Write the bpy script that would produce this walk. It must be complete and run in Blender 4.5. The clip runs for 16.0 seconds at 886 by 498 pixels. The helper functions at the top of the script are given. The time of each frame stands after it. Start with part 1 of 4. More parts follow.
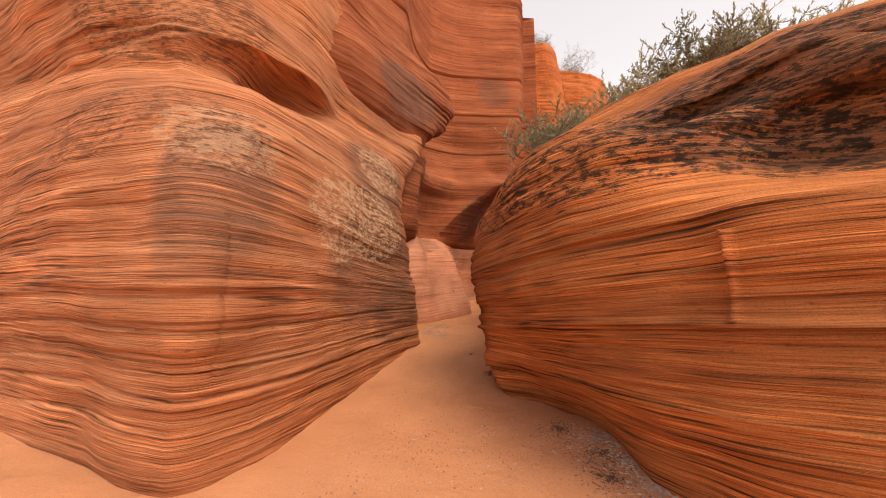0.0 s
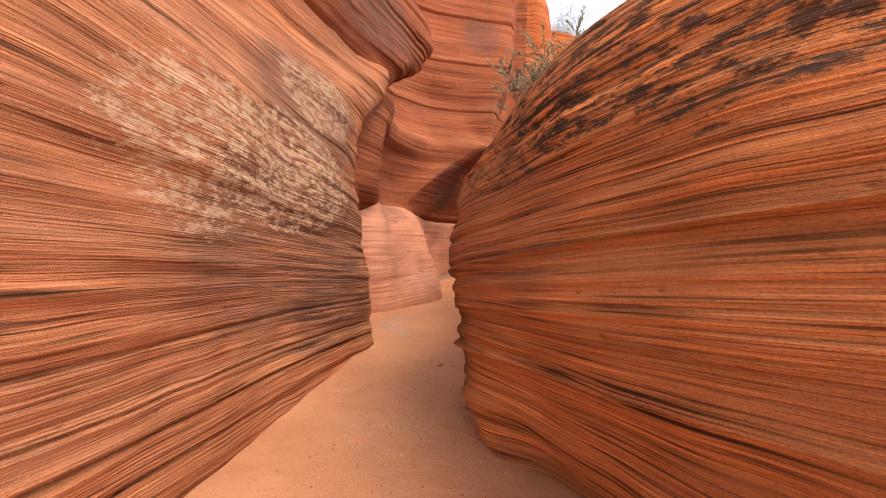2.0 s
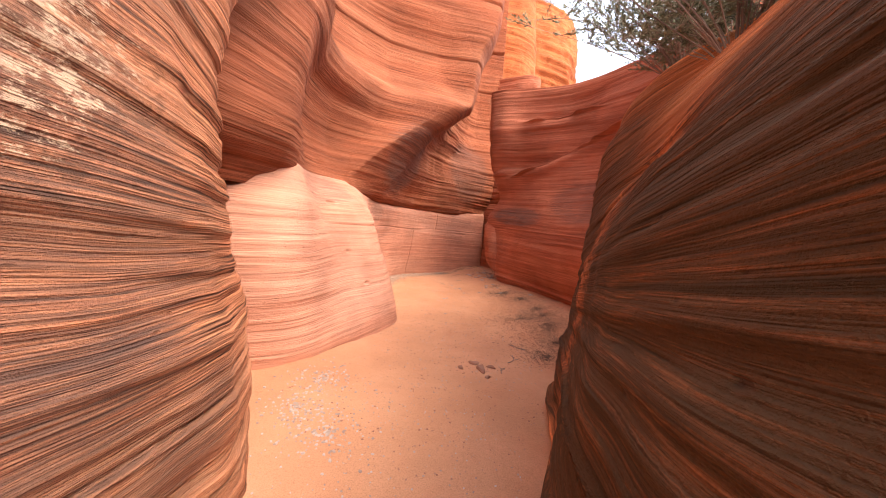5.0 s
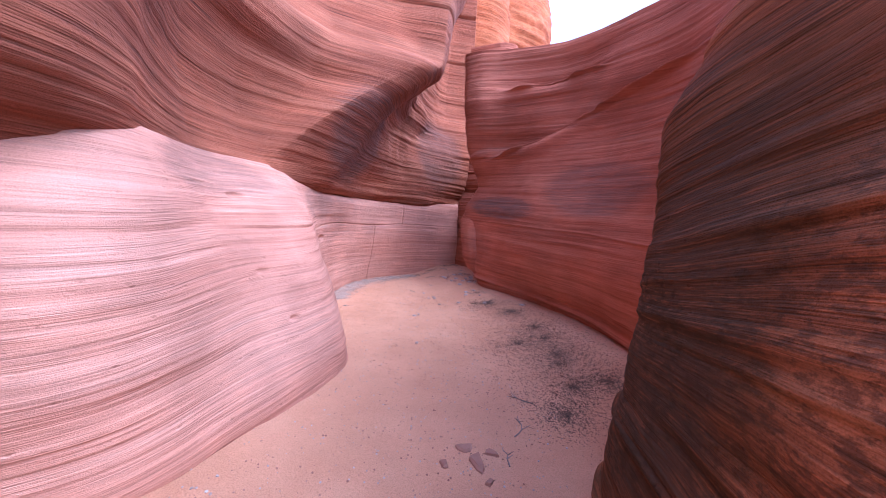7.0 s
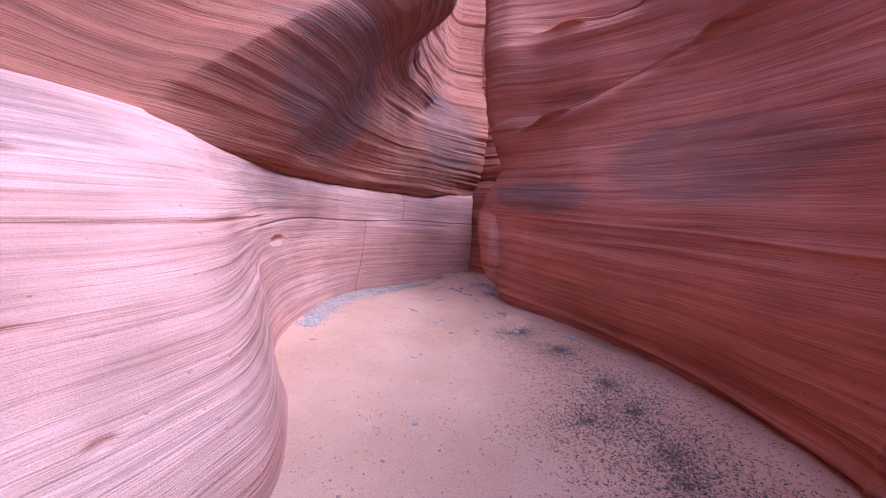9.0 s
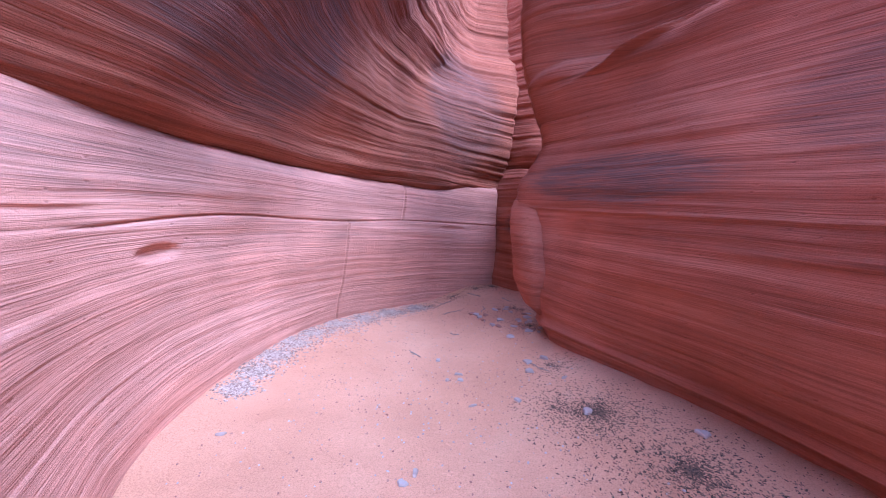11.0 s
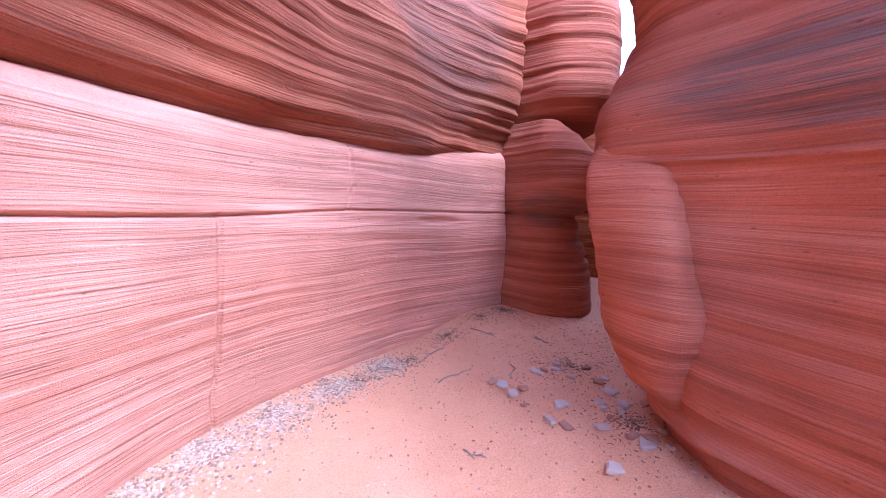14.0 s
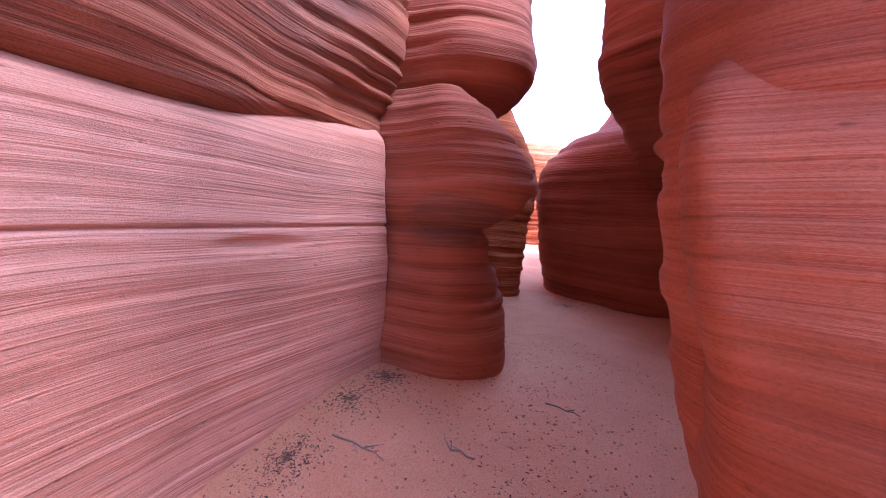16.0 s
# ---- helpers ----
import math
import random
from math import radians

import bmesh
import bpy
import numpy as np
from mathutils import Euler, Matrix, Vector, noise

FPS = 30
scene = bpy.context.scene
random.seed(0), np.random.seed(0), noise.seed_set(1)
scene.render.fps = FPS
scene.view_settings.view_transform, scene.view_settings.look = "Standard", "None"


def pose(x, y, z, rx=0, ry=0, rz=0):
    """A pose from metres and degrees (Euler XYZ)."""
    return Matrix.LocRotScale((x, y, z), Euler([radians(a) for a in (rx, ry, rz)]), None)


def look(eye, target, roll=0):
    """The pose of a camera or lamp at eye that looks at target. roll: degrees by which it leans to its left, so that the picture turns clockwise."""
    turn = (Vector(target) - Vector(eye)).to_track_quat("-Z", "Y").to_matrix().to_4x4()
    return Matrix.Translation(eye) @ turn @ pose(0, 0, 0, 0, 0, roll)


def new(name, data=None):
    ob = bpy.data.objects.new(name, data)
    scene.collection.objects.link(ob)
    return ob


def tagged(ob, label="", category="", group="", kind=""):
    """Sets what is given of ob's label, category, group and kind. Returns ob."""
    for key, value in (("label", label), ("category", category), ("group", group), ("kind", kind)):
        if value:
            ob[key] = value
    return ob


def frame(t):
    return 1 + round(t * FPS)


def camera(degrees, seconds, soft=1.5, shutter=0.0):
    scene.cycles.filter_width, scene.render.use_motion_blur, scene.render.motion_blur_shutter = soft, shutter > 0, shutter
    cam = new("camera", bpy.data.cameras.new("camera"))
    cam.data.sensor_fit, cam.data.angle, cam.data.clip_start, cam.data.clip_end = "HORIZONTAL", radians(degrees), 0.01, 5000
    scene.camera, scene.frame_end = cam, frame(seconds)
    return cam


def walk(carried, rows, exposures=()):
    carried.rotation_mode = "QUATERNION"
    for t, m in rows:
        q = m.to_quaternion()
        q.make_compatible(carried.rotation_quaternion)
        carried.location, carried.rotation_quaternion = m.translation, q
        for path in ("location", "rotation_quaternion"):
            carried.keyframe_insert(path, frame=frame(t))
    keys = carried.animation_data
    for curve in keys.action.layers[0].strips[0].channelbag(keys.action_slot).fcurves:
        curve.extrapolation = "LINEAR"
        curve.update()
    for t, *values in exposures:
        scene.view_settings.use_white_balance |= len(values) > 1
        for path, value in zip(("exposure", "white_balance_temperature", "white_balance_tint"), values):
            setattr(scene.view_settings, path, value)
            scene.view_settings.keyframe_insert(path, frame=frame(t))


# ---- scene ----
cam = camera(100.8, 16.0, soft=1.0)
PATH = [
    (0, (0.028, 0.009, 1.492), (0.017, 2.008, 1.535), 0.5),
    (0.5, (0.016, 0.38, 1.529), (0.068, 2.379, 1.541), 1.1),
    (1, (-0.024, 0.796, 1.56), (0.11, 2.791, 1.522), 1.9),
    (1.5, (0.051, 1.192, 1.519), (0.21, 3.185, 1.454), 3.0),
    (2, (0.084, 1.609, 1.507), (0.236, 3.601, 1.407), 3.3),
    (2.5, (0.053, 2.046, 1.497), (0.19, 4.037, 1.371), 3.7),
    (3, (0.054, 2.495, 1.45), (0.203, 4.486, 1.318), 4.3),
    (3.5, (-0.012, 3.016, 1.473), (0.19, 5.002, 1.348), 4.9),
    (4, (-0.061, 3.496, 1.527), (0.224, 5.472, 1.404), 5.7),
    (4.5, (0.019, 3.923, 1.551), (0.378, 5.887, 1.423), 6.3),
    (5, (0.067, 4.26, 1.568), (0.518, 6.202, 1.414), 7.2),
    (7.5, (0.54, 6.24, 1.657), (1.158, 8.132, 1.461), 5.7),
    (8, (0.642, 6.688, 1.65), (1.249, 8.583, 1.449), 5.5),
    (8.5, (0.787, 7.141, 1.599), (1.373, 9.042, 1.388), 5.6),
    (11, (1.451, 9.326, 1.46), (1.937, 11.255, 1.257), 5.2),
    (11.5, (1.549, 9.67, 1.426), (1.862, 11.631, 1.188), 4.5),
    (12, (1.611, 10.082, 1.428), (1.916, 12.045, 1.2), 4.6),
    (12.5, (1.705, 10.444, 1.425), (2.038, 12.403, 1.203), 4.5),
    (13, (1.79, 10.788, 1.435), (2.17, 12.738, 1.202), 4.2),
    (13.5, (1.805, 11.19, 1.38), (2.314, 13.11, 1.152), 3.3),
    (14, (1.853, 11.586, 1.357), (2.526, 13.454, 1.12), 2.7),
    (14.5, (1.95, 11.968, 1.393), (2.746, 13.788, 1.159), 3.0),
    (15, (2.04, 12.335, 1.38), (3.024, 14.064, 1.178), 3.4),
    (15.5, (2.228, 12.639, 1.392), (3.388, 14.257, 1.198), 3.8),
    (16, (2.436, 12.867, 1.42), (3.737, 14.372, 1.216), 3.9),
]
walk(cam, [(t, look(eye, target, roll)) for t, eye, target, roll in PATH],
     exposures=[(0.0, 0.6, 9600, 16), (1.5, 0.8, 8300, 13), (3.0, 1.45, 7200, 9), (5.2, 1.9, 6800, 8), (7.3, 1.75, 4050, 12), (11.0, 2.0, 3850, 13), (13.0, 2.3, 4100, 15), (15.0, 2.9, 4400, 17), (16.0, 2.65, 4450, 17)])

# ---- world and sun ----
world = bpy.data.worlds.new("world")
scene.world = world
world.use_nodes = True
SKY = world.node_tree.nodes.new("ShaderNodeTexSky")
SKY.sky_type = "NISHITA"
SKY.sun_disc = False
SKY.dust_density, SKY.ozone_density, SKY.air_density = 2.0, 1.0, 1.0
SKY.sun_elevation, SKY.sun_rotation = radians(54), radians(143)
# a thin white veil of cloud over the whole sky
VEIL = world.node_tree.nodes.new("ShaderNodeVectorMath")
VEIL.operation = "ADD"
VEIL.inputs[1].default_value = (2.1, 2.1, 2.15)
world.node_tree.links.new(SKY.outputs[0], VEIL.inputs[0])
world.node_tree.links.new(VEIL.outputs[0], world.node_tree.nodes["Background"].inputs[0])
world.node_tree.nodes["Background"].inputs[1].default_value = 0.15
sun = new("sun", bpy.data.lights.new("sun", "SUN"))
sun.data.energy, sun.data.angle, sun.data.color = 1.15, radians(30), (1.0, 0.95, 0.88)
sun.matrix_world = look((6, -8, 14), (0, 0, 0))

# ---- materials ----
def material(name):
    mat = bpy.data.materials.new(name)
    mat.use_nodes = True
    return mat, mat.node_tree.nodes, mat.node_tree.links, mat.node_tree.nodes["Principled BSDF"]


def ramp(nodes, stops):
    node = nodes.new("ShaderNodeValToRGB")
    while len(node.color_ramp.elements) < len(stops):
        node.color_ramp.elements.new(0.5)
    for e, (pos, col) in zip(node.color_ramp.elements, stops):
        e.position, e.color = pos, (*col, 1) if len(col) == 3 else col
    return node


def stretched(nodes, links, scale, detail, stretch, source, rough=0.55, distort=0.0):
    """A noise over the place's own coordinates, squeezed by stretch."""
    m = nodes.new("ShaderNodeMapping")
    m.inputs["Scale"].default_value = stretch
    links.new(source, m.inputs[0])
    n = nodes.new("ShaderNodeTexNoise")
    n.inputs["Scale"].default_value, n.inputs["Detail"].default_value = scale, detail
    n.inputs["Roughness"].default_value, n.inputs["Distortion"].default_value = rough, distort
    links.new(m.outputs[0], n.inputs["Vector"])
    return n


def mix(nodes, links, factor, a, b, blend="MIX"):
    n = nodes.new("ShaderNodeMix")
    n.data_type, n.blend_type = "RGBA", blend
    for socket, value in ((0, factor), (6, a), (7, b)):
        if isinstance(value, (int, float)):
            n.inputs[socket].default_value = value
        elif isinstance(value, tuple):
            n.inputs[socket].default_value = (*value, 1)
        else:
            links.new(value, n.inputs[socket])
    return n.outputs[2]


def maths(nodes, links, op, a, b):
    n = nodes.new("ShaderNodeMath")
    n.operation, n.use_clamp = op, True
    for k, value in enumerate((a, b)):
        if isinstance(value, (int, float)):
            n.inputs[k].default_value = value
        else:
            links.new(value, n.inputs[k])
    return n.outputs[0]


def patch(nodes, links, source, centre, size):
    """1 in the middle of a stained patch, 0 at its rim and beyond."""
    m = nodes.new("ShaderNodeMapping")
    m.vector_type = "TEXTURE"
    m.inputs["Location"].default_value, m.inputs["Scale"].default_value = centre, size
    links.new(source, m.inputs[0])
    g = nodes.new("ShaderNodeTexGradient")
    g.gradient_type = "SPHERICAL"
    links.new(m.outputs[0], g.inputs[0])
    return g.outputs[1]


def sandstone(name, low, mid, high, varnish_and_shade=(), lichen=(), crust_and_shade=(), moss_and_shade=(), dip=0.0, lines_strength=0.7):
    """Banded sandstone: fine laminae along the strata, broad tone changes, and patches of varnish, lichen, dark crust
    and moss, some of them painting shade.
    """
    mat, nodes, links, bsdf = material(name)
    place = nodes.new("ShaderNodeTexCoord").outputs["Object"]
    warp = stretched(nodes, links, 0.5, 2, (1, 1, 1), place)
    bent = nodes.new("ShaderNodeVectorMath")
    bent.operation = "MULTIPLY_ADD"
    links.new(warp.outputs["Color"], bent.inputs[0])
    bent.inputs[1].default_value = (0, 0, 0.13)
    dipped = nodes.new("ShaderNodeMapping")
    dipped.inputs["Rotation"].default_value = (radians(dip), 0, 0)
    links.new(place, dipped.inputs[0])
    links.new(dipped.outputs[0], bent.inputs[2])
    bent = bent.outputs[0]
    fine = stretched(nodes, links, 1.0, 3, (0.45, 0.45, 24), bent, 0.6)
    broad = stretched(nodes, links, 1.0, 3, (0.25, 0.25, 3.2), bent, 0.5)
    grain = stretched(nodes, links, 130, 3, (1, 1, 1.6), place, 0.6)
    blotch = stretched(nodes, links, 1.3, 4, (1, 1, 1.3), place, 0.6)
    laminae = ramp(nodes, [(0.30, low), (0.47, mid), (0.56, mid), (0.72, high)])
    links.new(fine.outputs[0], laminae.inputs[0])
    bands = ramp(nodes, [(0.32, low), (0.5, mid), (0.68, high)])
    links.new(broad.outputs[0], bands.inputs[0])
    colour = mix(nodes, links, 0.5, laminae.outputs[0], bands.outputs[0])
    tone = ramp(nodes, [(0.3, (0.78, 0.78, 0.78)), (0.7, (1.12, 1.12, 1.12))])
    links.new(blotch.outputs[0], tone.inputs[0])
    colour = mix(nodes, links, 1.0, colour, tone.outputs[0], "MULTIPLY")
    speck = ramp(nodes, [(0.3, (0.55, 0.53, 0.52)), (0.47, (1, 1, 1)), (0.7, (1.25, 1.24, 1.22))])
    links.new(grain.outputs[0], speck.inputs[0])
    colour = mix(nodes, links, 0.25 + 0.4 * lines_strength, colour, speck.outputs[0], "MULTIPLY")
    # some beds are finely lined, others nearly bare
    bare = stretched(nodes, links, 0.7, 4, (1, 1, 2.4), bent, 0.65)
    lined = ramp(nodes, [(0.4, (0.3, 0.3, 0.3)), (0.58, (1, 1, 1))])
    links.new(bare.outputs[0], lined.inputs[0])
    def etched(colour, height, along, stops, strength):
        """Sharp lines along the beds, darker and lighter than the rock between them."""
        noise = stretched(nodes, links, 1.0, 2, (along, along, height), bent, 0.5)
        cut = ramp(nodes, [(at, (v, v * 0.985 if v > 1 else v * 0.94, v * 0.96 if v > 1 else v * 0.9)) for at, v in stops])
        links.new(noise.outputs[0], cut.inputs[0])
        return noise, mix(nodes, links, maths(nodes, links, "MULTIPLY", lined.outputs[0], strength), colour, cut.outputs[0], "MULTIPLY")

    hair, colour = etched(colour, 170, 2.0, ((0.36, 0.42), (0.46, 1.0), (0.58, 1.0), (0.68, 1.35)), lines_strength * 0.85)
    lines, colour = etched(colour, 72, 1.0, ((0.36, 0.16), (0.415, 0.95), (0.57, 1.0), (0.64, 1.55)), lines_strength)
    beds, colour = etched(colour, 27, 0.5, ((0.3, 0.2), (0.34, 0.92), (0.6, 1.0), (0.66, 1.25)), lines_strength)
    ragged = stretched(nodes, links, 9.0, 6, (1, 1, 3.2), bent, 0.75)
    streak = stretched(nodes, links, 1.0, 7, (2.0, 2.0, 66), bent, 0.82)
    blocks = stretched(nodes, links, 13.0, 7, (1, 1, 2.0), place, 0.85)
    flakes = stretched(nodes, links, 9.0, 8, (1, 1, 2.4), bent, 0.82)
    pocks = nodes.new("ShaderNodeTexVoronoi")
    pocks.inputs["Scale"].default_value = 7.0
    squeezed = nodes.new("ShaderNodeMapping")
    squeezed.inputs["Scale"].default_value = (1, 1, 2.2)
    links.new(place, squeezed.inputs[0])
    links.new(squeezed.outputs[0], pocks.inputs["Vector"])
    pock = ramp(nodes, [(0.04, (0, 0, 0)), (0.16, (1, 1, 1))])
    links.new(pocks.outputs["Distance"], pock.inputs[0])

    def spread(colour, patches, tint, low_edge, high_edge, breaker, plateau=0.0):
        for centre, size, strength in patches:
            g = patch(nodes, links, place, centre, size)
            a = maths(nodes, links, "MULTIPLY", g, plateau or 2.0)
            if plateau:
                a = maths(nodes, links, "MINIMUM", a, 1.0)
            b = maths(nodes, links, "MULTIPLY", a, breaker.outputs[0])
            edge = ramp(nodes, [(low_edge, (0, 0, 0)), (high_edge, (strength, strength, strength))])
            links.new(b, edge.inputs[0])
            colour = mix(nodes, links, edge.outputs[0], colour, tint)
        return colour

    colour = spread(colour, varnish_and_shade, (0.12, 0.068, 0.055), 0.34, 0.56, streak)
    colour = spread(colour, crust_and_shade, (0.035, 0.022, 0.016), 0.47, 0.56, ragged, 2.2)
    # dark mossy tint, with the shade of the averted side painted in
    colour = spread(colour, moss_and_shade, (0.055, 0.03, 0.012), 0.1, 0.5, streak, 2.6)
    colour = spread(colour, lichen, (0.60, 0.39, 0.26), 0.485, 0.525, flakes, 1.8)
    chips = ramp(nodes, [(0.035, (0.55, 0.5, 0.48)), (0.085, (1, 1, 1))])
    links.new(pocks.outputs["Distance"], chips.inputs[0])
    colour = mix(nodes, links, 0.8, colour, chips.outputs[0], "MULTIPLY")
    links.new(colour, bsdf.inputs["Base Color"])
    bsdf.inputs["Roughness"].default_value = 0.9
    bsdf.inputs["Specular IOR Level"].default_value = 0.2
    height = mix(nodes, links, 0.4, fine.outputs[0], hair.outputs[0])
    height = mix(nodes, links, 0.35, height, lines.outputs[0])
    height = mix(nodes, links, 0.09, height, grain.outputs[0])
    height = mix(nodes, links, 0.1, height, blocks.outputs[0])
    height = mix(nodes, links, 0.12, height, pock.outputs[0])
    bump = nodes.new("ShaderNodeBump")
    bump.inputs["Strength"].default_value, bump.inputs["Distance"].default_value = 1.0, 0.01 + 0.075 * lines_strength
    links.new(height, bump.inputs["Height"])
    links.new(bump.outputs[0], bsdf.inputs["Normal"])
    return mat


ORANGE = ((0.27, 0.07, 0.026), (0.45, 0.135, 0.047), (0.56, 0.21, 0.085))
AMBER = ((0.29, 0.092, 0.036), (0.50, 0.18, 0.07), (0.61, 0.265, 0.12))
DUSTY = ((0.33, 0.122, 0.066), (0.52, 0.215, 0.115), (0.62, 0.305, 0.18))
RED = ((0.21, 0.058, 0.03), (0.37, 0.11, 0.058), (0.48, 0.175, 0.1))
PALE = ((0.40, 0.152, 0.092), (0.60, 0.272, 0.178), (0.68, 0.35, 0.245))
rock_buttress = sandstone("rock_buttress", *DUSTY, dip=6, lines_strength=0.9,
                          varnish_and_shade=[((-0.75, 4.6, 1.35), (1.0, 2.4, 1.2), 0.62), ((-1.4, 2.3, 1.9), (0.5, 0.9, 1.1), 0.7), ((-0.85, 5.2, 2.7), (0.8, 1.9, 1.1), 0.75), ((-0.7, 5.4, 0.7), (0.8, 1.5, 0.8), 0.6)],
                          crust_and_shade=[((-2.4, 2.7, 2.45), (1.6, 0.9, 0.6), 0.5), ((-2.6, 3.4, 3.9), (1.8, 1.2, 1.1), 0.6), ((-1.45, 2.4, 2.3), (0.45, 0.8, 0.7), 0.6), ((-0.8, 4.7, 1.9), (0.8, 2.0, 0.9), 0.45)],
                          lichen=[((-0.85, 4.5, 1.9), (0.9, 2.3, 0.95), 0.85), ((-1.5, 2.5, 2.3), (0.8, 0.9, 0.7), 0.4), ((-0.85, 5.4, 2.8), (0.8, 1.7, 0.9), 0.7), ((-0.8, 3.6, 1.9), (0.9, 1.5, 1.1), 0.75)])
rock_boulder = sandstone("rock_boulder", *AMBER, dip=10, lines_strength=0.95,
                         # second patch: dark stain that also paints the shade below the cap slab
                         varnish_and_shade=[((0.5, 3.6, 1.5), (0.6, 1.2, 0.8), 0.35), ((2.2, 2.0, 2.45), (2.2, 1.7, 0.8), 0.85), ((2.2, 7.0, 1.2), (1.2, 1.2, 1.6), 0.9)],
                         # mossy stain on the slot-facing side, deepened to paint that side's shade
                         moss_and_shade=[((0.8, 5.05, 1.1), (1.5, 1.35, 2.2), 0.92), ((2.3, 7.1, 1.2), (1.5, 1.5, 2.0), 0.8)],
                         # black crust on top; recess and rear patches paint shade in as well
                         crust_and_shade=[((1.0, 2.9, 2.25), (1.2, 1.9, 0.8), 0.9), ((2.0, 2.0, 2.5), (1.7, 1.3, 0.75), 0.93), ((2.0, 2.3, 2.2), (1.5, 1.2, 0.6), 0.9), ((0.5, 3.6, 1.95), (0.6, 1.2, 0.4), 0.7), ((1.4, 5.9, 1.3), (1.6, 1.6, 1.6), 0.6), ((2.4, 7.1, 0.9), (1.2, 1.2, 1.2), 0.85)])
# two darker streaked bands along the top of the fin
rock_fin = sandstone("rock_fin", *PALE, lines_strength=0.24, varnish_and_shade=[((-0.7, 9.4, 1.8), (1.4, 1.4, 0.35), 0.5), ((0.3, 11.6, 1.6), (0.7, 1.3, 0.4), 0.4)])
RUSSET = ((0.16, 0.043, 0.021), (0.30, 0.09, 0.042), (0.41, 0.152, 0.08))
# first patch: brown stain that also paints shade onto the overhang's underside
rock_over = sandstone("rock_over", *RUSSET, lines_strength=0.42, varnish_and_shade=[((0.9, 11.9, 2.7), (1.3, 2.2, 1.3), 0.8), ((-0.8, 7.2, 4.6), (1.3, 2.2, 0.9), 0.8), ((2.9, 15.2, 3.0), (1.4, 1.4, 1.6), 0.6), ((1.6, 11.6, 7.0), (1.0, 1.0, 1.2), 0.6)])
# darker streaked patches: two on the wall, one at the pillar's seam
rock_red = sandstone("rock_red", *RED, lines_strength=0.22, varnish_and_shade=[((3.5, 12.0, 1.85), (1.0, 1.6, 0.35), 0.85), ((3.7, 10.0, 2.2), (1.0, 1.6, 0.7), 0.6), ((3.9, 14.5, 1.35), (0.8, 0.6, 0.3), 0.7)])
rock_far = sandstone("rock_far", *ORANGE)


def sand_material():
    mat, nodes, links, bsdf = material("sand")
    place = nodes.new("ShaderNodeTexCoord").outputs["Object"]
    big = stretched(nodes, links, 1.1, 5, (1, 1, 1), place, 0.6)
    grit = stretched(nodes, links, 120, 3, (1, 1, 1), place, 0.7)
    dents = stretched(nodes, links, 9, 5, (1, 1, 1), place, 0.6)
    tone = ramp(nodes, [(0.3, (0.54, 0.245, 0.132)), (0.55, (0.62, 0.29, 0.16)), (0.75, (0.67, 0.335, 0.19))])
    links.new(big.outputs[0], tone.inputs[0])
    speck = ramp(nodes, [(0.3, (0.7, 0.66, 0.62)), (0.5, (1, 1, 1)), (0.72, (1.16, 1.16, 1.16))])
    links.new(grit.outputs[0], speck.inputs[0])
    links.new(mix(nodes, links, 0.8, tone.outputs[0], speck.outputs[0], "MULTIPLY"), bsdf.inputs["Base Color"])
    bsdf.inputs["Roughness"].default_value = 0.95
    bsdf.inputs["Specular IOR Level"].default_value = 0.15
    bump = nodes.new("ShaderNodeBump")
    bump.inputs["Strength"].default_value, bump.inputs["Distance"].default_value = 1.0, 0.03
    links.new(mix(nodes, links, 0.3, dents.outputs[0], grit.outputs[0]), bump.inputs["Height"])
    links.new(bump.outputs[0], bsdf.inputs["Normal"])
    return mat


sand = sand_material()


# ---- shaping ----
def lattice(i, j, k, seed):
    h = (i * 374761393 + j * 668265263 + k * 2147483647 + seed * 974711) & 0xFFFFFFFF
    h = ((h ^ (h >> 13)) * 1274126177) & 0xFFFFFFFF
    return ((h ^ (h >> 16)) & 0xFFFF) / 32767.5 - 1.0


def value_noise(p, seed=0):
    """Smooth noise in -1..1 at the places p, an array (..., 3)."""
    base = np.floor(p).astype(np.int64)
    f = p - base
    f = f * f * (3 - 2 * f)
    total = 0.0
    for a in (0, 1):
        for b in (0, 1):
            for c in (0, 1):
                w = np.abs(1 - a - f[..., 0]) * np.abs(1 - b - f[..., 1]) * np.abs(1 - c - f[..., 2])
                total = total + w * lattice(base[..., 0] + a, base[..., 1] + b, base[..., 2] + c, seed)
    return total


def spline(points, count):
    """Catmull-Rom through an array (n, d), at count even parameters; also the arc-even spacing of the first row is kept."""
    points = np.asarray(points, float)
    n = len(points)
    ext = np.concatenate([2 * points[:1] - points[1:2], points, 2 * points[-1:] - points[-2:-1]])
    u = np.linspace(0, n - 1, count)
    i = np.minimum(u.astype(int), n - 2)
    f = (u - i).reshape(-1, *([1] * (points.ndim - 1)))
    a, b, c, d = ext[i], ext[i + 1], ext[i + 2], ext[i + 3]
    return 0.5 * (2 * b + (c - a) * f + (2 * a - 5 * b + 4 * c - d) * f ** 2 + (3 * b - a - 3 * c + d) * f ** 3)


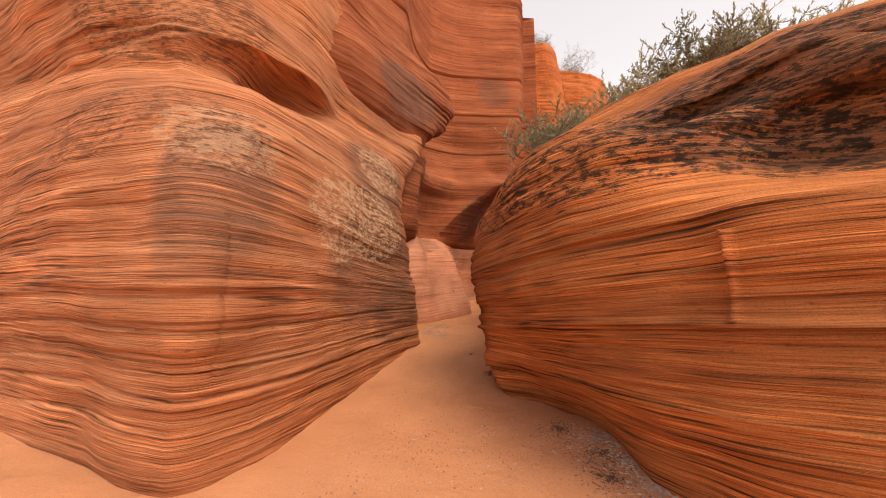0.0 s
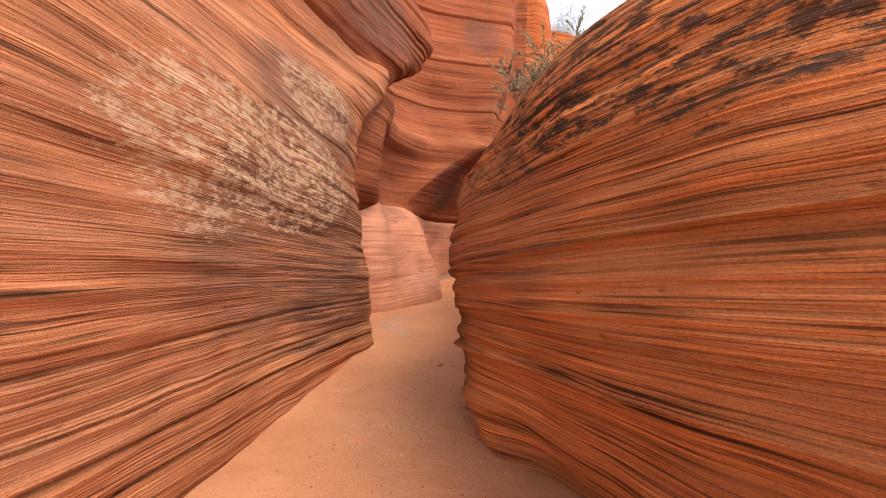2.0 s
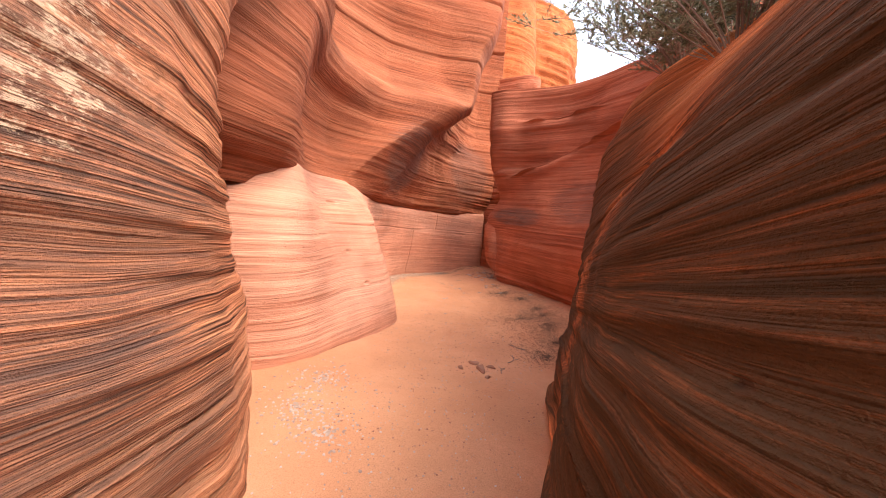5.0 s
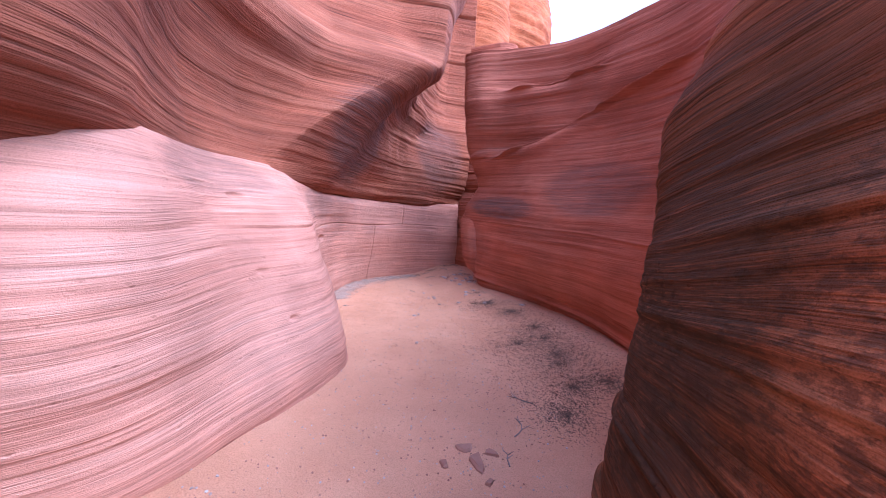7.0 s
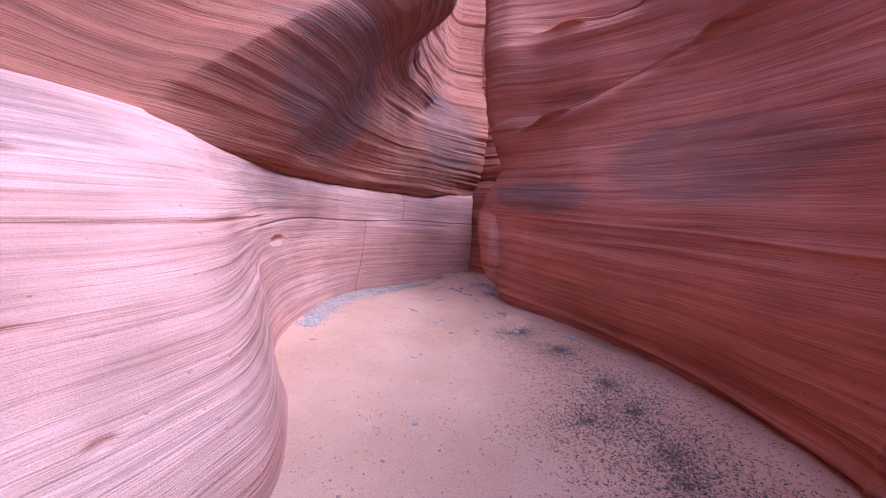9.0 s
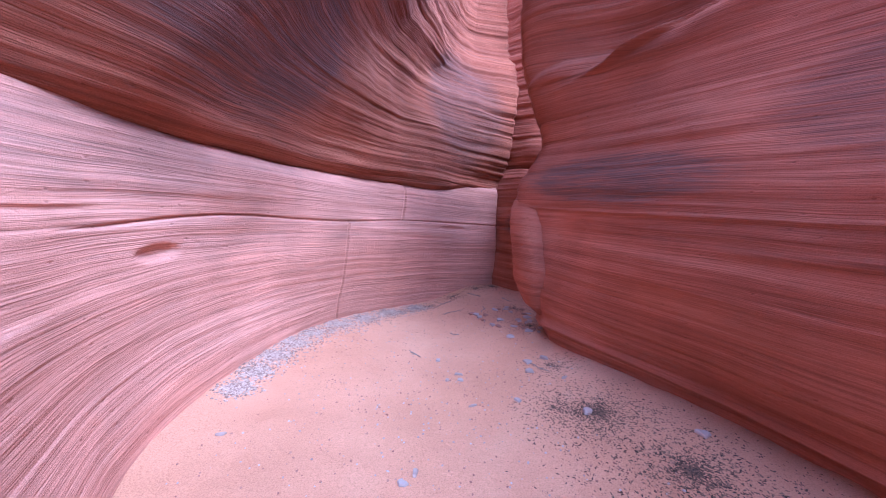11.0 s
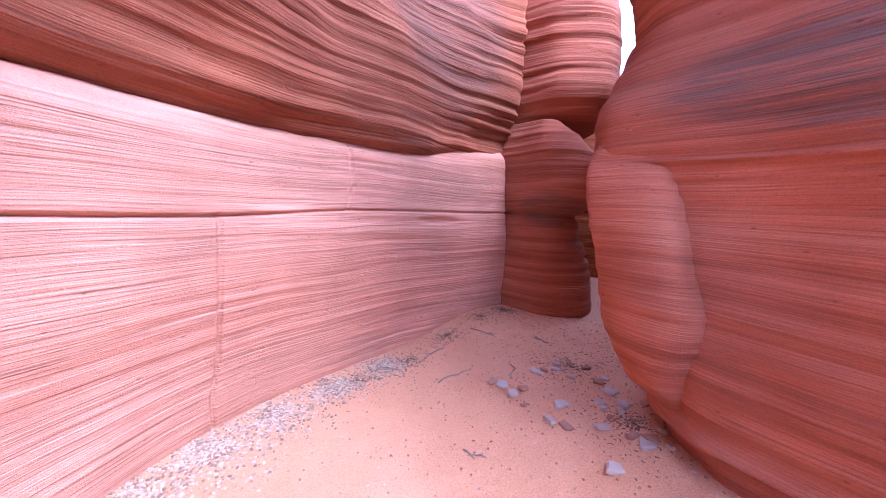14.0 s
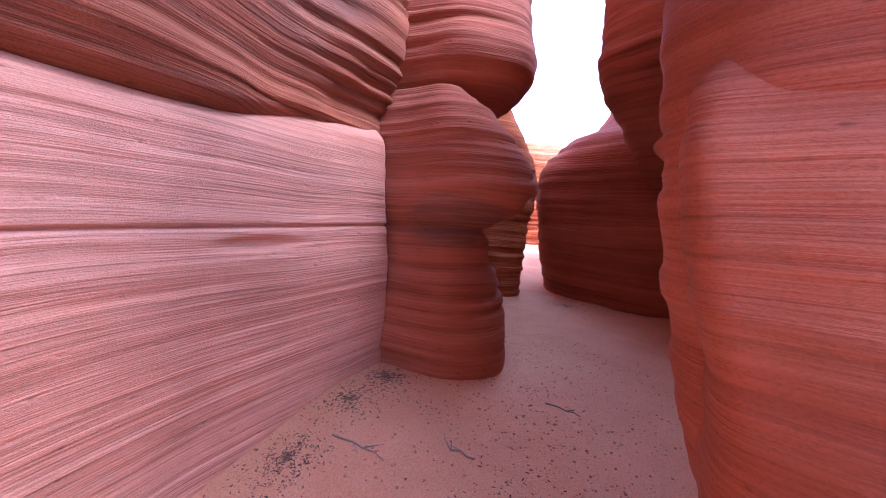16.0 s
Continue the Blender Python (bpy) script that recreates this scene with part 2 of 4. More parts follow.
def mesh_from_grid(name, grid, apex, close_top=True):
    """A skin over an array (rows, columns, 3) that is closed round each row, with a lid that rises to the plan's point apex."""
    rows, cols = grid.shape[:2]
    verts = grid.reshape(-1, 3)
    r, c = np.meshgrid(np.arange(rows - 1), np.arange(cols), indexing="ij")
    n = (c + 1) % cols
    quads = np.stack([r * cols + c, r * cols + n, (r + 1) * cols + n, (r + 1) * cols + c], -1).reshape(-1, 4)
    faces = quads.tolist()
    if close_top:
        top = np.array([apex[0], apex[1], grid[-1, 0, 2] + 0.1])
        verts = np.concatenate([verts, top[None]])
        last, start = len(verts) - 1, (rows - 1) * cols
        faces += [(start + i, start + (i + 1) % cols, last) for i in range(cols)]
    me = bpy.data.meshes.new(name)
    me.from_pydata(verts.tolist(), [], faces)
    me.update()
    for poly in me.polygons:
        poly.use_smooth = True
    return me


def strata(p, seed, rough=1.0):
    """How far the beds stand proud at the places p: ledges along the bedding, hollows and pits."""
    x, y, z = p[..., 0], p[..., 1], p[..., 2]
    sway = 0.06 * value_noise(p * (0.35, 0.35, 0.5), seed) + 0.02 * value_noise(p * (1.1, 1.1, 1.0), seed + 1)
    bed = z + sway
    flat = np.stack([x * 0.35, y * 0.35, bed * 5], -1)
    out = 0.034 * value_noise(flat, seed + 2)
    thin = value_noise(np.stack([x * 0.5, y * 0.5, bed * 17], -1), seed + 3)
    out = out + 0.020 * np.sign(thin) * np.abs(thin) ** 0.45
    sheet = value_noise(np.stack([x * 0.8, y * 0.8, bed * 38], -1), seed + 4)
    out = out + 0.011 * np.sign(sheet) * np.abs(sheet) ** 0.6
    lumps = 0.03 * value_noise(p * 1.6, seed + 5) + 0.012 * value_noise(p * 5, seed + 6)
    strength = 0.65 + 0.45 * value_noise(p * 0.7, seed + 7)
    return rough * (out * strength + lumps)


def level(z, *numbers):
    """One level of a rock: its height, and its outline as x, y, x, y ..."""
    return z, np.asarray(numbers, float).reshape(-1, 2)


def rock_mesh(name, levels, back, cols, rows, seed, rough=1.0, tilt=(0.0, 0.0), seams=(), cracks=(), pits=(), low=1.0, crisp=0.0, lips=(), bold=()):
    """A rock whose outline passes through the levels. back: the plan of its hidden side. tilt: rise of the beds per metre of x and y.
    seams: (height, depth, width) of open bedding cracks; cracks: (x, y, bottom, top, depth, width) of upright ones;
    pits: (x, y, z, half length, half height, depth) of hollows; low: above 1, finer detail near the ground;
    crisp: 0 for round corners in plan, 1 for sharp ones; a seam may end with its slope and (x, y, reach);
    lips: (x, y, z, reach, out, thickness, rise per x, rise per y), where the rock above a sloping line juts out over the rock below;
    bold: (x, y, reach, gain) where the beds stand out more strongly."""
    zs = np.array([z for z, _ in levels])
    plans = np.stack([p for _, p in levels])
    along = spline(plans.transpose(1, 0, 2), cols).transpose(1, 0, 2)
    steps, knots = np.linspace(0, plans.shape[1] - 1, cols), np.arange(plans.shape[1])
    straight = np.stack([np.stack([np.interp(steps, knots, lv[:, k]) for k in (0, 1)], -1) for lv in plans])
    along = along * (1 - crisp) + straight * crisp
    # spread the columns evenly along the middle level
    mid = along[len(levels) // 2]
    run = np.concatenate([[0], np.cumsum(np.linalg.norm(np.diff(mid, axis=0), axis=1))])
    even = np.linspace(0, run[-1], cols)
    along = np.stack([np.stack([np.interp(even, run, lv[:, 0]), np.interp(even, run, lv[:, 1])], -1) for lv in along])
    packed = np.concatenate([np.repeat(zs[:, None, None], cols, 1), along], -1)
    fine = spline(packed, rows * 2)
    height = zs[0] + (zs[-1] - zs[0]) * np.linspace(0, 1, rows) ** low
    grid = np.empty((rows, cols, 3))
    order = np.maximum.accumulate(fine[:, 0, 0])
    for k, axis in ((0, 1), (1, 2)):
        for c in range(cols):
            grid[:, c, k] = np.interp(height, order, fine[:, c, axis])
    grid[..., 2] = height[:, None]
    du, dv = np.gradient(grid, axis=1), np.gradient(grid, axis=0)
    normal = np.cross(du, dv)
    normal /= np.linalg.norm(normal, axis=-1, keepdims=True) + 1e-9
    bedded = grid - np.stack([0 * grid[..., 0], 0 * grid[..., 0], tilt[0] * grid[..., 0] + tilt[1] * grid[..., 1]], -1)
    push = strata(bedded, seed, rough)
    for cx, cy, reach, gain in bold:
        push = push * (1 + gain * np.exp(-(np.hypot(grid[..., 0] - cx, grid[..., 1] - cy) / reach) ** 4))
    for at, depth, width, *slope in seams:
        wave = at + 0.04 * value_noise(bedded * (0.8, 0.8, 0), seed + 11)
        lie = grid[..., 2] - slope[0] * grid[..., 1] if slope and slope[0] is not None else bedded[..., 2]
        within = 1.0
        if len(slope) > 1:
            cx, cy, reach = slope[1]
            within = 1 / (1 + np.exp((np.hypot(grid[..., 0] - cx, grid[..., 1] - cy) - reach) / 0.08))
        push = push - depth * within * np.exp(-((lie - wave) / width) ** 2)
    for cx, cy, cz, reach, out, thick, rise_x, rise_y in lips:
        plane = cz + rise_x * (grid[..., 0] - cx) + rise_y * (grid[..., 1] - cy) + 0.05 * value_noise(grid * (1.3, 1.3, 0), seed + 13) + 0.02 * value_noise(grid * (5, 5, 0), seed + 14)
        above = (grid[..., 2] - plane) / thick
        within = np.exp(-(np.hypot(grid[..., 0] - cx, grid[..., 1] - cy) / reach) ** 4)
        push = push + out * within * np.clip(above * 6 + 0.5, 0, 1) * np.exp(-np.maximum(above, 0) ** 2) - 0.35 * out * within * np.exp(-((above + 0.25) / 0.3) ** 2)
    for cx, cy, low, high, depth, width in cracks:
        wander = 0.02 * value_noise(grid * (0, 0, 4.0), seed + 12)
        away = np.hypot(grid[..., 0] - cx, grid[..., 1] - cy)
        run_x, run_y = du[..., 0], du[..., 1]
        far = ((grid[..., 0] - cx) * run_x + (grid[..., 1] - cy) * run_y) / (np.hypot(run_x, run_y) + 1e-9) + wander
        inside = (grid[..., 2] > low) & (grid[..., 2] < high) & (away < 0.4)
        push = push - depth * inside * np.exp(-(far / width) ** 2)
    for cx, cy, cz, half, tall, depth in pits:
        far = (np.hypot(grid[..., 0] - cx, grid[..., 1] - cy) / half) ** 2 + ((grid[..., 2] - cz) / tall) ** 2
        push = push - depth * np.exp(-far ** 2)
    grid = grid + normal * push[..., None]
    hidden = np.asarray(back, float)
    behind = np.concatenate([np.repeat(hidden[None], rows, 0), np.repeat(height[:, None, None], len(hidden), 1)], -1)
    return mesh_from_grid(name, np.concatenate([grid, behind], 1), hidden.mean(axis=0))


def rock(name, mat, *args, **more):
    me = rock_mesh(name, *args, **more)
    me.materials.append(mat)
    return new(name, me)


# ---- ground ----
def ground_height(x, y):
    p = np.stack([x, y, 0 * x], -1)
    bank = np.clip((x - 2.3) / 1.3, 0, 1)
    far = np.clip((y - 7) / 1.5, 0, 1)
    rise = 0.27 * bank * bank * (3 - 2 * bank) * far * far * (3 - 2 * far)
    return 0.05 + rise + 0.03 * value_noise(p * 0.5, 50) + 0.012 * value_noise(p * 2.1, 51) + 0.008 * value_noise(p * 6, 52) + 0.004 * value_noise(p * 14, 53)


def build_ground():
    xs = np.concatenate([[-600, -60, -12], np.linspace(-4, 9, 260), [14, 60, 600]])
    ys = np.concatenate([[-600, -60, -8], np.linspace(0, 20, 400), [26, 80, 600]])
    gx, gy = np.meshgrid(xs, ys)
    grid = np.stack([gx, gy, ground_height(gx, gy)], -1)
    rows, cols = grid.shape[:2]
    r, c = np.meshgrid(np.arange(rows - 1), np.arange(cols - 1), indexing="ij")
    quads = np.stack([r * cols + c, r * cols + c + 1, (r + 1) * cols + c + 1, (r + 1) * cols + c], -1).reshape(-1, 4)
    me = bpy.data.meshes.new("ground")
    me.from_pydata(grid.reshape(-1, 3).tolist(), [], quads.tolist())
    me.update()
    for poly in me.polygons:
        poly.use_smooth = True
    me.materials.append(sand)
    return tagged(new("ground", me), "orange sand floor of the canyon with scattered grit", "ground", kind="structure")


build_ground()

# ---- rock walls ----
BUTTRESS = (
    level(-0.3, -7, 4.6, -3.2, 2.85, -1.66, 2.25, -1.3, 2.7, -1.15, 3.3, -0.9, 4.4, -0.55, 5.5, -0.36, 6.25, -0.6, 7.0, -1.7, 7.4),
    level(0.4, -7, 4.6, -3.1, 2.8, -1.58, 2.15, -1.25, 2.5, -1.06, 3.3, -0.84, 4.4, -0.56, 5.5, -0.4, 6.15, -0.6, 6.9, -1.7, 7.3),
    level(1.2, -7, 4.6, -3.0, 2.7, -1.5, 2.02, -1.22, 2.3, -1.0, 3.5, -0.9, 4.4, -0.6, 5.3, -0.5, 6.0, -0.65, 6.7, -1.7, 7.2),
    level(1.8, -7, 4.6, -2.8, 2.6, -1.45, 2.05, -1.22, 2.35, -0.98, 3.6, -0.86, 4.4, -0.68, 5.2, -0.58, 5.8, -0.75, 6.6, -1.7, 7.1),
    level(2.4, -7, 4.7, -2.7, 2.7, -1.8, 2.4, -1.35, 2.65, -1.1, 3.8, -0.98, 4.6, -0.86, 5.3, -0.75, 6.0, -0.8, 6.7, -1.7, 7.2),
    level(2.9, -7, 4.8, -3.1, 3.1, -2.2, 2.95, -1.7, 3.2, -1.4, 4.0, -1.2, 4.8, -1.0, 5.5, -0.8, 6.2, -0.75, 6.9, -1.6, 7.4),
    level(3.4, -7, 5.0, -3.4, 3.5, -2.5, 3.4, -2.05, 3.7, -1.7, 4.5, -1.45, 5.2, -1.15, 5.9, -0.8, 6.5, -0.55, 7.3, -0.9, 8.2),
    level(3.9, -7, 5.0, -3.4, 3.4, -2.5, 3.4, -2.05, 3.7, -1.7, 4.5, -1.5, 5.2, -1.2, 6.1, -0.9, 6.9, -0.48, 7.45, -0.75, 8.3),
    level(4.3, -7, 5.0, -3.5, 3.4, -2.7, 3.5, -2.2, 3.9, -1.8, 4.6, -1.6, 5.2, -1.4, 6.2, -1.2, 7.2, -0.95, 8.0, -1.2, 8.6),
    level(5.4, -7, 5.4, -3.7, 3.9, -2.9, 4.0, -2.4, 4.3, -1.9, 4.8, -1.7, 5.4, -1.5, 6.4, -1.3, 7.4, -1.2, 8.2, -1.8, 8.6),
    level(8.5, -7, 7.0, -4.5, 5.8, -3.6, 6.0, -3.2, 6.3, -2.7, 6.8, -2.5, 7.4, -2.3, 8.0, -2.1, 8.6, -2.0, 9.2, -2.4, 9.6),
)
tagged(rock("wall_west", rock_buttress, BUTTRESS, [(-5, 12), (-12, 10)], 470, 560, 3, 1.1, tilt=(0.0, -0.11), low=1.35, seams=((0.86, 0.05, 0.012), (1.28, 0.03, 0.010), (1.02, 0.025, 0.008), (0.66, 0.02, 0.008)),
             crisp=0.5, pits=((-1.8, 4.1, 3.36, 0.5, 0.13, 0.4),), lips=((-1.9, 3.95, 3.4, 0.95, 0.3, 0.5, 0.0, 0.06), (-3.0, 3.2, 3.3, 1.4, 0.06, 0.3, -0.05, 0.0)),
             cracks=((-1.34, 2.2, 0.7, 1.75, 0.018, 0.016),)), "orange banded sandstone buttress with dark stains and lichen", "rock wall", kind="structure")

LEDGE = (
    level(3.75, -1.9, 5.4, -1.45, 5.9, -0.95, 6.9, -0.6, 7.7, -0.9, 8.3),
    level(4.1, -1.9, 4.9, -1.3, 5.6, -0.75, 6.8, -0.25, 7.9, -0.8, 8.8),
    level(4.6, -1.9, 4.9, -1.35, 5.5, -0.7, 6.9, 0.05, 8.6, -0.7, 9.6),
    level(5.3, -1.9, 5.2, -1.5, 5.8, -0.85, 7.0, 0.15, 9.0, -0.7, 9.8),
    level(6.4, -2.0, 6.2, -1.7, 6.6, -1.3, 7.6, -0.9, 8.6, -1.2, 9.4),
)
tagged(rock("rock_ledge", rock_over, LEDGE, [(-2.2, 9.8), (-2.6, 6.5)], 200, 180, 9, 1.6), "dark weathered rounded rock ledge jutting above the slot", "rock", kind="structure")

FIN = (
    level(-0.3, -1.5, 7.4, -0.55, 7.75, 0.08, 8.3, 0.55, 8.95, 0.78, 9.55, 0.78, 10.4, 0.52, 11.3, 0.6, 12.1, 1.0, 13.3, 1.6, 14.1, 2.6, 14.75, 3.85, 15.15),
    level(0.3, -1.5, 7.4, -0.5, 7.7, 0.05, 8.5, 0.47, 9.1, 0.68, 9.6, 0.62, 10.3, 0.43, 11.2, 0.52, 12.1, 0.93, 13.2, 1.6, 14.02, 2.6, 14.62, 3.8, 15.05),
    level(1.0, -1.5, 7.4, -0.5, 7.7, -0.1, 8.9, 0.25, 9.4, 0.42, 9.8, 0.4, 10.5, 0.32, 11.3, 0.48, 12.2, 0.92, 13.1, 1.65, 13.95, 2.6, 14.52, 3.75, 14.95),
    level(1.5, -1.5, 7.4, -0.5, 7.9, -0.4, 9.2, 0.0, 9.7, 0.22, 10.2, 0.22, 10.8, 0.28, 11.5, 0.5, 12.2, 0.95, 13.15, 1.7, 14.0, 2.65, 14.55, 3.7, 14.95),
    level(1.71, -1.56, 7.53, -0.6, 7.98, -0.5, 9.3, -0.14, 9.82, 0.08, 10.32, 0.13, 10.93, 0.28, 11.63, 0.5, 12.28, 0.96, 13.2, 1.71, 14.04, 2.66, 14.58, 3.7, 14.97),
    level(1.85, -1.6, 7.6, -0.66, 8.02, -0.58, 9.36, -0.25, 9.95, -0.02, 10.42, 0.07, 11.0, 0.22, 11.75, 0.35, 12.5, 0.8, 13.45, 1.6, 14.25, 2.6, 14.76, 3.7, 15.0),
    level(1.98, -1.7, 7.8, -0.72, 8.06, -0.68, 9.43, -0.36, 10.05, -0.14, 10.55, -0.1, 11.1, 0.0, 11.8, 0.3, 12.6, 0.8, 13.5, 1.6, 14.3, 2.6, 14.85, 3.7, 15.2),
)
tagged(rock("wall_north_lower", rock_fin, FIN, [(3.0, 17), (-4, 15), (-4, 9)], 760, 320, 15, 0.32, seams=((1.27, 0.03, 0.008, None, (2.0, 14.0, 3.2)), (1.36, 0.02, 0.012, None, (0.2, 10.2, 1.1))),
             cracks=((1.42, 13.72, -0.3, 1.27, 0.03, 0.008), (2.1, 14.3, 1.29, 1.75, 0.03, 0.008)),
             pits=((-0.36, 9.48, 1.62, 0.09, 0.025, 0.03), (-0.1, 9.1, 1.03, 0.09, 0.025, 0.035), (0.02, 9.1, 1.33, 0.07, 0.02, 0.03), (0.24, 9.02, 0.65, 0.05, 0.02, 0.025), (0.36, 11.8, 1.07, 0.16, 0.045, 0.05), (2.9, 14.65, 1.22, 0.2, 0.03, 0.03))), "smooth pale pink sandstone wall with fine horizontal laminae", "rock wall", kind="structure")

OVERHANG = (
    level(1.68, -1.6, 6.6, -0.86, 7.9, -0.72, 9.5, -0.42, 10.1, -0.25, 10.4, -0.2, 10.6, -0.1, 11.2, 0.05, 11.7, 0.25, 12.4, 0.7, 13.4, 1.5, 14.3, 2.5, 14.9, 3.75, 15.3),
    level(1.84, -1.5, 6.6, -0.74, 7.95, -0.66, 9.45, -0.36, 10.05, -0.2, 10.3, -0.12, 10.5, 0.06, 11.05, 0.28, 11.53, 0.52, 12.23, 0.95, 13.2, 1.7, 14.05, 2.68, 14.59, 3.75, 15.15),
    level(2.1, -1.3, 6.4, -0.6, 7.75, -0.71, 9.47, -0.46, 10.1, -0.3, 10.35, -0.14, 10.42, 0.26, 11.1, 0.51, 11.55, 0.65, 12.25, 1.06, 13.18, 1.8, 14, 2.68, 14.6, 3.8, 15.12),
    level(2.6, -1.3, 6.4, -0.58, 7.75, -0.82, 9.5, -0.58, 10.3, -0.15, 10.65, 0.27, 10.65, 0.6, 11.15, 0.86, 11.7, 0.98, 12.38, 1.23, 13.0, 1.94, 14.08, 2.79, 14.69, 3.9, 15.1),
    level(3.1, -1.3, 6.4, -0.54, 7.85, -0.76, 9.4, -0.52, 10.2, 0.1, 10.8, 0.8, 10.85, 1.1, 11.2, 1.25, 11.78, 1.25, 12.48, 1.45, 13.3, 2.15, 14.33, 2.95, 14.89, 3.95, 15.15),
    level(3.45, -1.3, 6.4, -0.5, 8.1, -0.55, 9.38, -0.36, 10.0, 0.2, 10.75, 1.24, 11.0, 1.55, 11.3, 1.6, 11.9, 1.5, 12.7, 1.75, 13.6, 2.45, 14.7, 3.1, 15.15, 4.0, 15.25),
    level(3.75, -1.3, 6.4, -0.44, 8.15, -0.56, 9.3, -0.42, 10.05, 0.4, 10.95, 1.6, 11.1, 1.85, 11.35, 1.95, 12.05, 1.8, 12.9, 2.0, 13.9, 2.75, 15.05, 3.25, 15.4, 4.08, 15.45),
    level(4.0, -1.3, 6.4, -0.62, 8.3, -0.78, 9.5, -0.6, 10.4, 0.3, 11.25, 1.5, 11.45, 1.98, 11.5, 2.15, 12.15, 1.95, 13.05, 2.1, 14.05, 2.85, 15.25, 3.3, 15.575, 4.1, 15.6),
    level(4.8, -1.3, 6.6, -0.9, 8.4, -0.95, 9.8, -0.62, 10.8, 0.25, 11.5, 1.2, 11.65, 2.0, 11.5, 2.3, 12.3, 2.2, 13.3, 2.3, 14.5, 3.0, 15.8, 3.4, 16.1, 4.15, 16.0),
    level(6.5, -1.6, 7.4, -0.9, 8.6, -0.85, 10.0, -0.5, 11.2, 0.3, 11.6, 1.4, 11.75, 2.4, 11.8, 2.7, 12.7, 2.6, 13.8, 2.7, 15.0, 3.2, 16.2, 3.5, 16.5, 4.2, 16.4),
    level(13.0, -2.4, 9.0, -1.4, 9.6, -1.2, 11.0, -0.5, 12.8, 0.5, 13.6, 1.6, 13.8, 2.6, 13.9, 3.0, 14.6, 2.9, 15.4, 3.0, 16.2, 3.4, 17.2, 3.6, 17.5, 4.2, 17.4),
)
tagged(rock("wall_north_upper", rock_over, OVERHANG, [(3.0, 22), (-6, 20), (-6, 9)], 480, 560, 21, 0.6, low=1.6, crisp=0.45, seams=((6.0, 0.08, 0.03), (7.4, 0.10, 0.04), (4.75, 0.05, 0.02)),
             bold=((2.5, 14.5, 1.7, 2.2), (0.6, 11.8, 1.0, -0.4))), "orange sandstone overhang with a curved lip above the slot", "rock wall", kind="structure")

BOULDER = (
    level(-0.3, 4.0, 0.6, 1.9, 1.5, 1.52, 2.2, 1.6, 3.1, 1.35, 3.75, 0.95, 3.95, 0.85, 4.6, 0.95, 5.4, 1.4, 6.1, 2.1, 7.4, 3.05, 8.05, 4.2, 7.9),
    level(0.3, 4.0, 0.5, 1.8, 1.5, 1.38, 2.1, 1.2, 2.9, 0.84, 3.6, 0.5, 3.98, 0.58, 4.6, 0.9, 5.4, 1.4, 6.15, 2.1, 7.4, 3.05, 8.05, 4.2, 7.9),
    level(0.66, 4.0, 0.4, 1.7, 1.4, 1.25, 1.9, 1.0, 2.6, 0.74, 3.3, 0.47, 3.95, 0.52, 4.5, 0.85, 5.4, 1.4, 6.2, 2.15, 7.42, 3.05, 8.05, 4.2, 8.0),
    level(0.95, 4.0, 0.4, 1.65, 1.4, 1.2, 1.9, 0.92, 2.5, 0.7, 3.2, 0.48, 3.8, 0.46, 4.3, 0.75, 5.2, 1.4, 6.2, 2.2, 7.45, 3.05, 8.05, 4.2, 8.05),
    level(1.3, 4.0, 0.4, 1.6, 1.4, 1.15, 1.9, 0.85, 2.5, 0.55, 3.2, 0.38, 3.8, 0.36, 4.25, 0.7, 5.1, 1.4, 6.2, 2.25, 7.5, 3.05, 8.05, 4.2, 8.1),
    level(1.75, 4.0, 0.4, 1.6, 1.45, 1.2, 1.85, 0.85, 2.4, 0.57, 3.1, 0.4, 3.75, 0.4, 4.2, 0.8, 5.1, 1.5, 6.2, 2.25, 7.5, 3.05, 8.05, 4.3, 8.1),
    level(2.05, 4.3, 1.0, 2.4, 2.1, 1.5, 2.15, 0.98, 2.35, 0.62, 2.95, 0.5, 3.65, 0.58, 4.2, 1.0, 5.1, 1.7, 6.2, 2.25, 7.5, 3.05, 8.05, 4.4, 8.1),
    level(2.4, 4.4, 1.0, 2.4, 2.1, 1.5, 2.28, 1.12, 2.4, 0.84, 3.0, 0.76, 3.7, 0.95, 4.3, 1.25, 5.1, 1.85, 6.2, 2.3, 7.5, 3.05, 8.05, 4.5, 8.1),
    level(2.62, 4.2, 0.9, 2.1, 1.85, 1.5, 2.35, 1.35, 2.7, 1.15, 3.3, 1.05, 3.9, 1.2, 4.4, 1.5, 5.2, 2.0, 6.2, 2.4, 7.5, 3.7, 7.9, 4.6, 8.15),
    level(2.9, 4.2, 1.0, 2.2, 1.95, 1.85, 2.65, 1.7, 3.2, 1.5, 3.7, 1.4, 4.2, 1.5, 4.6, 1.75, 5.3, 2.2, 6.2, 2.5, 7.5, 3.9, 7.9, 4.7, 8.2),
    level(3.3, 4.5, 1.8, 3.0, 2.6, 2.5, 3.2, 2.25, 3.7, 2.1, 4.1, 2.05, 4.5, 2.1, 4.9, 2.3, 5.5, 2.6, 6.2, 2.9, 7.4, 4.2, 7.9, 4.9, 8.3),
    level(3.7, 5.5, 3.2, 4.4, 3.8, 3.7, 4.1, 3.3, 4.4, 3.2, 4.8, 3.1, 5.2, 3.1, 5.4, 3.2, 5.8, 3.4, 6.3, 3.9, 7.2, 4.6, 7.9, 5.2, 8.3),
)
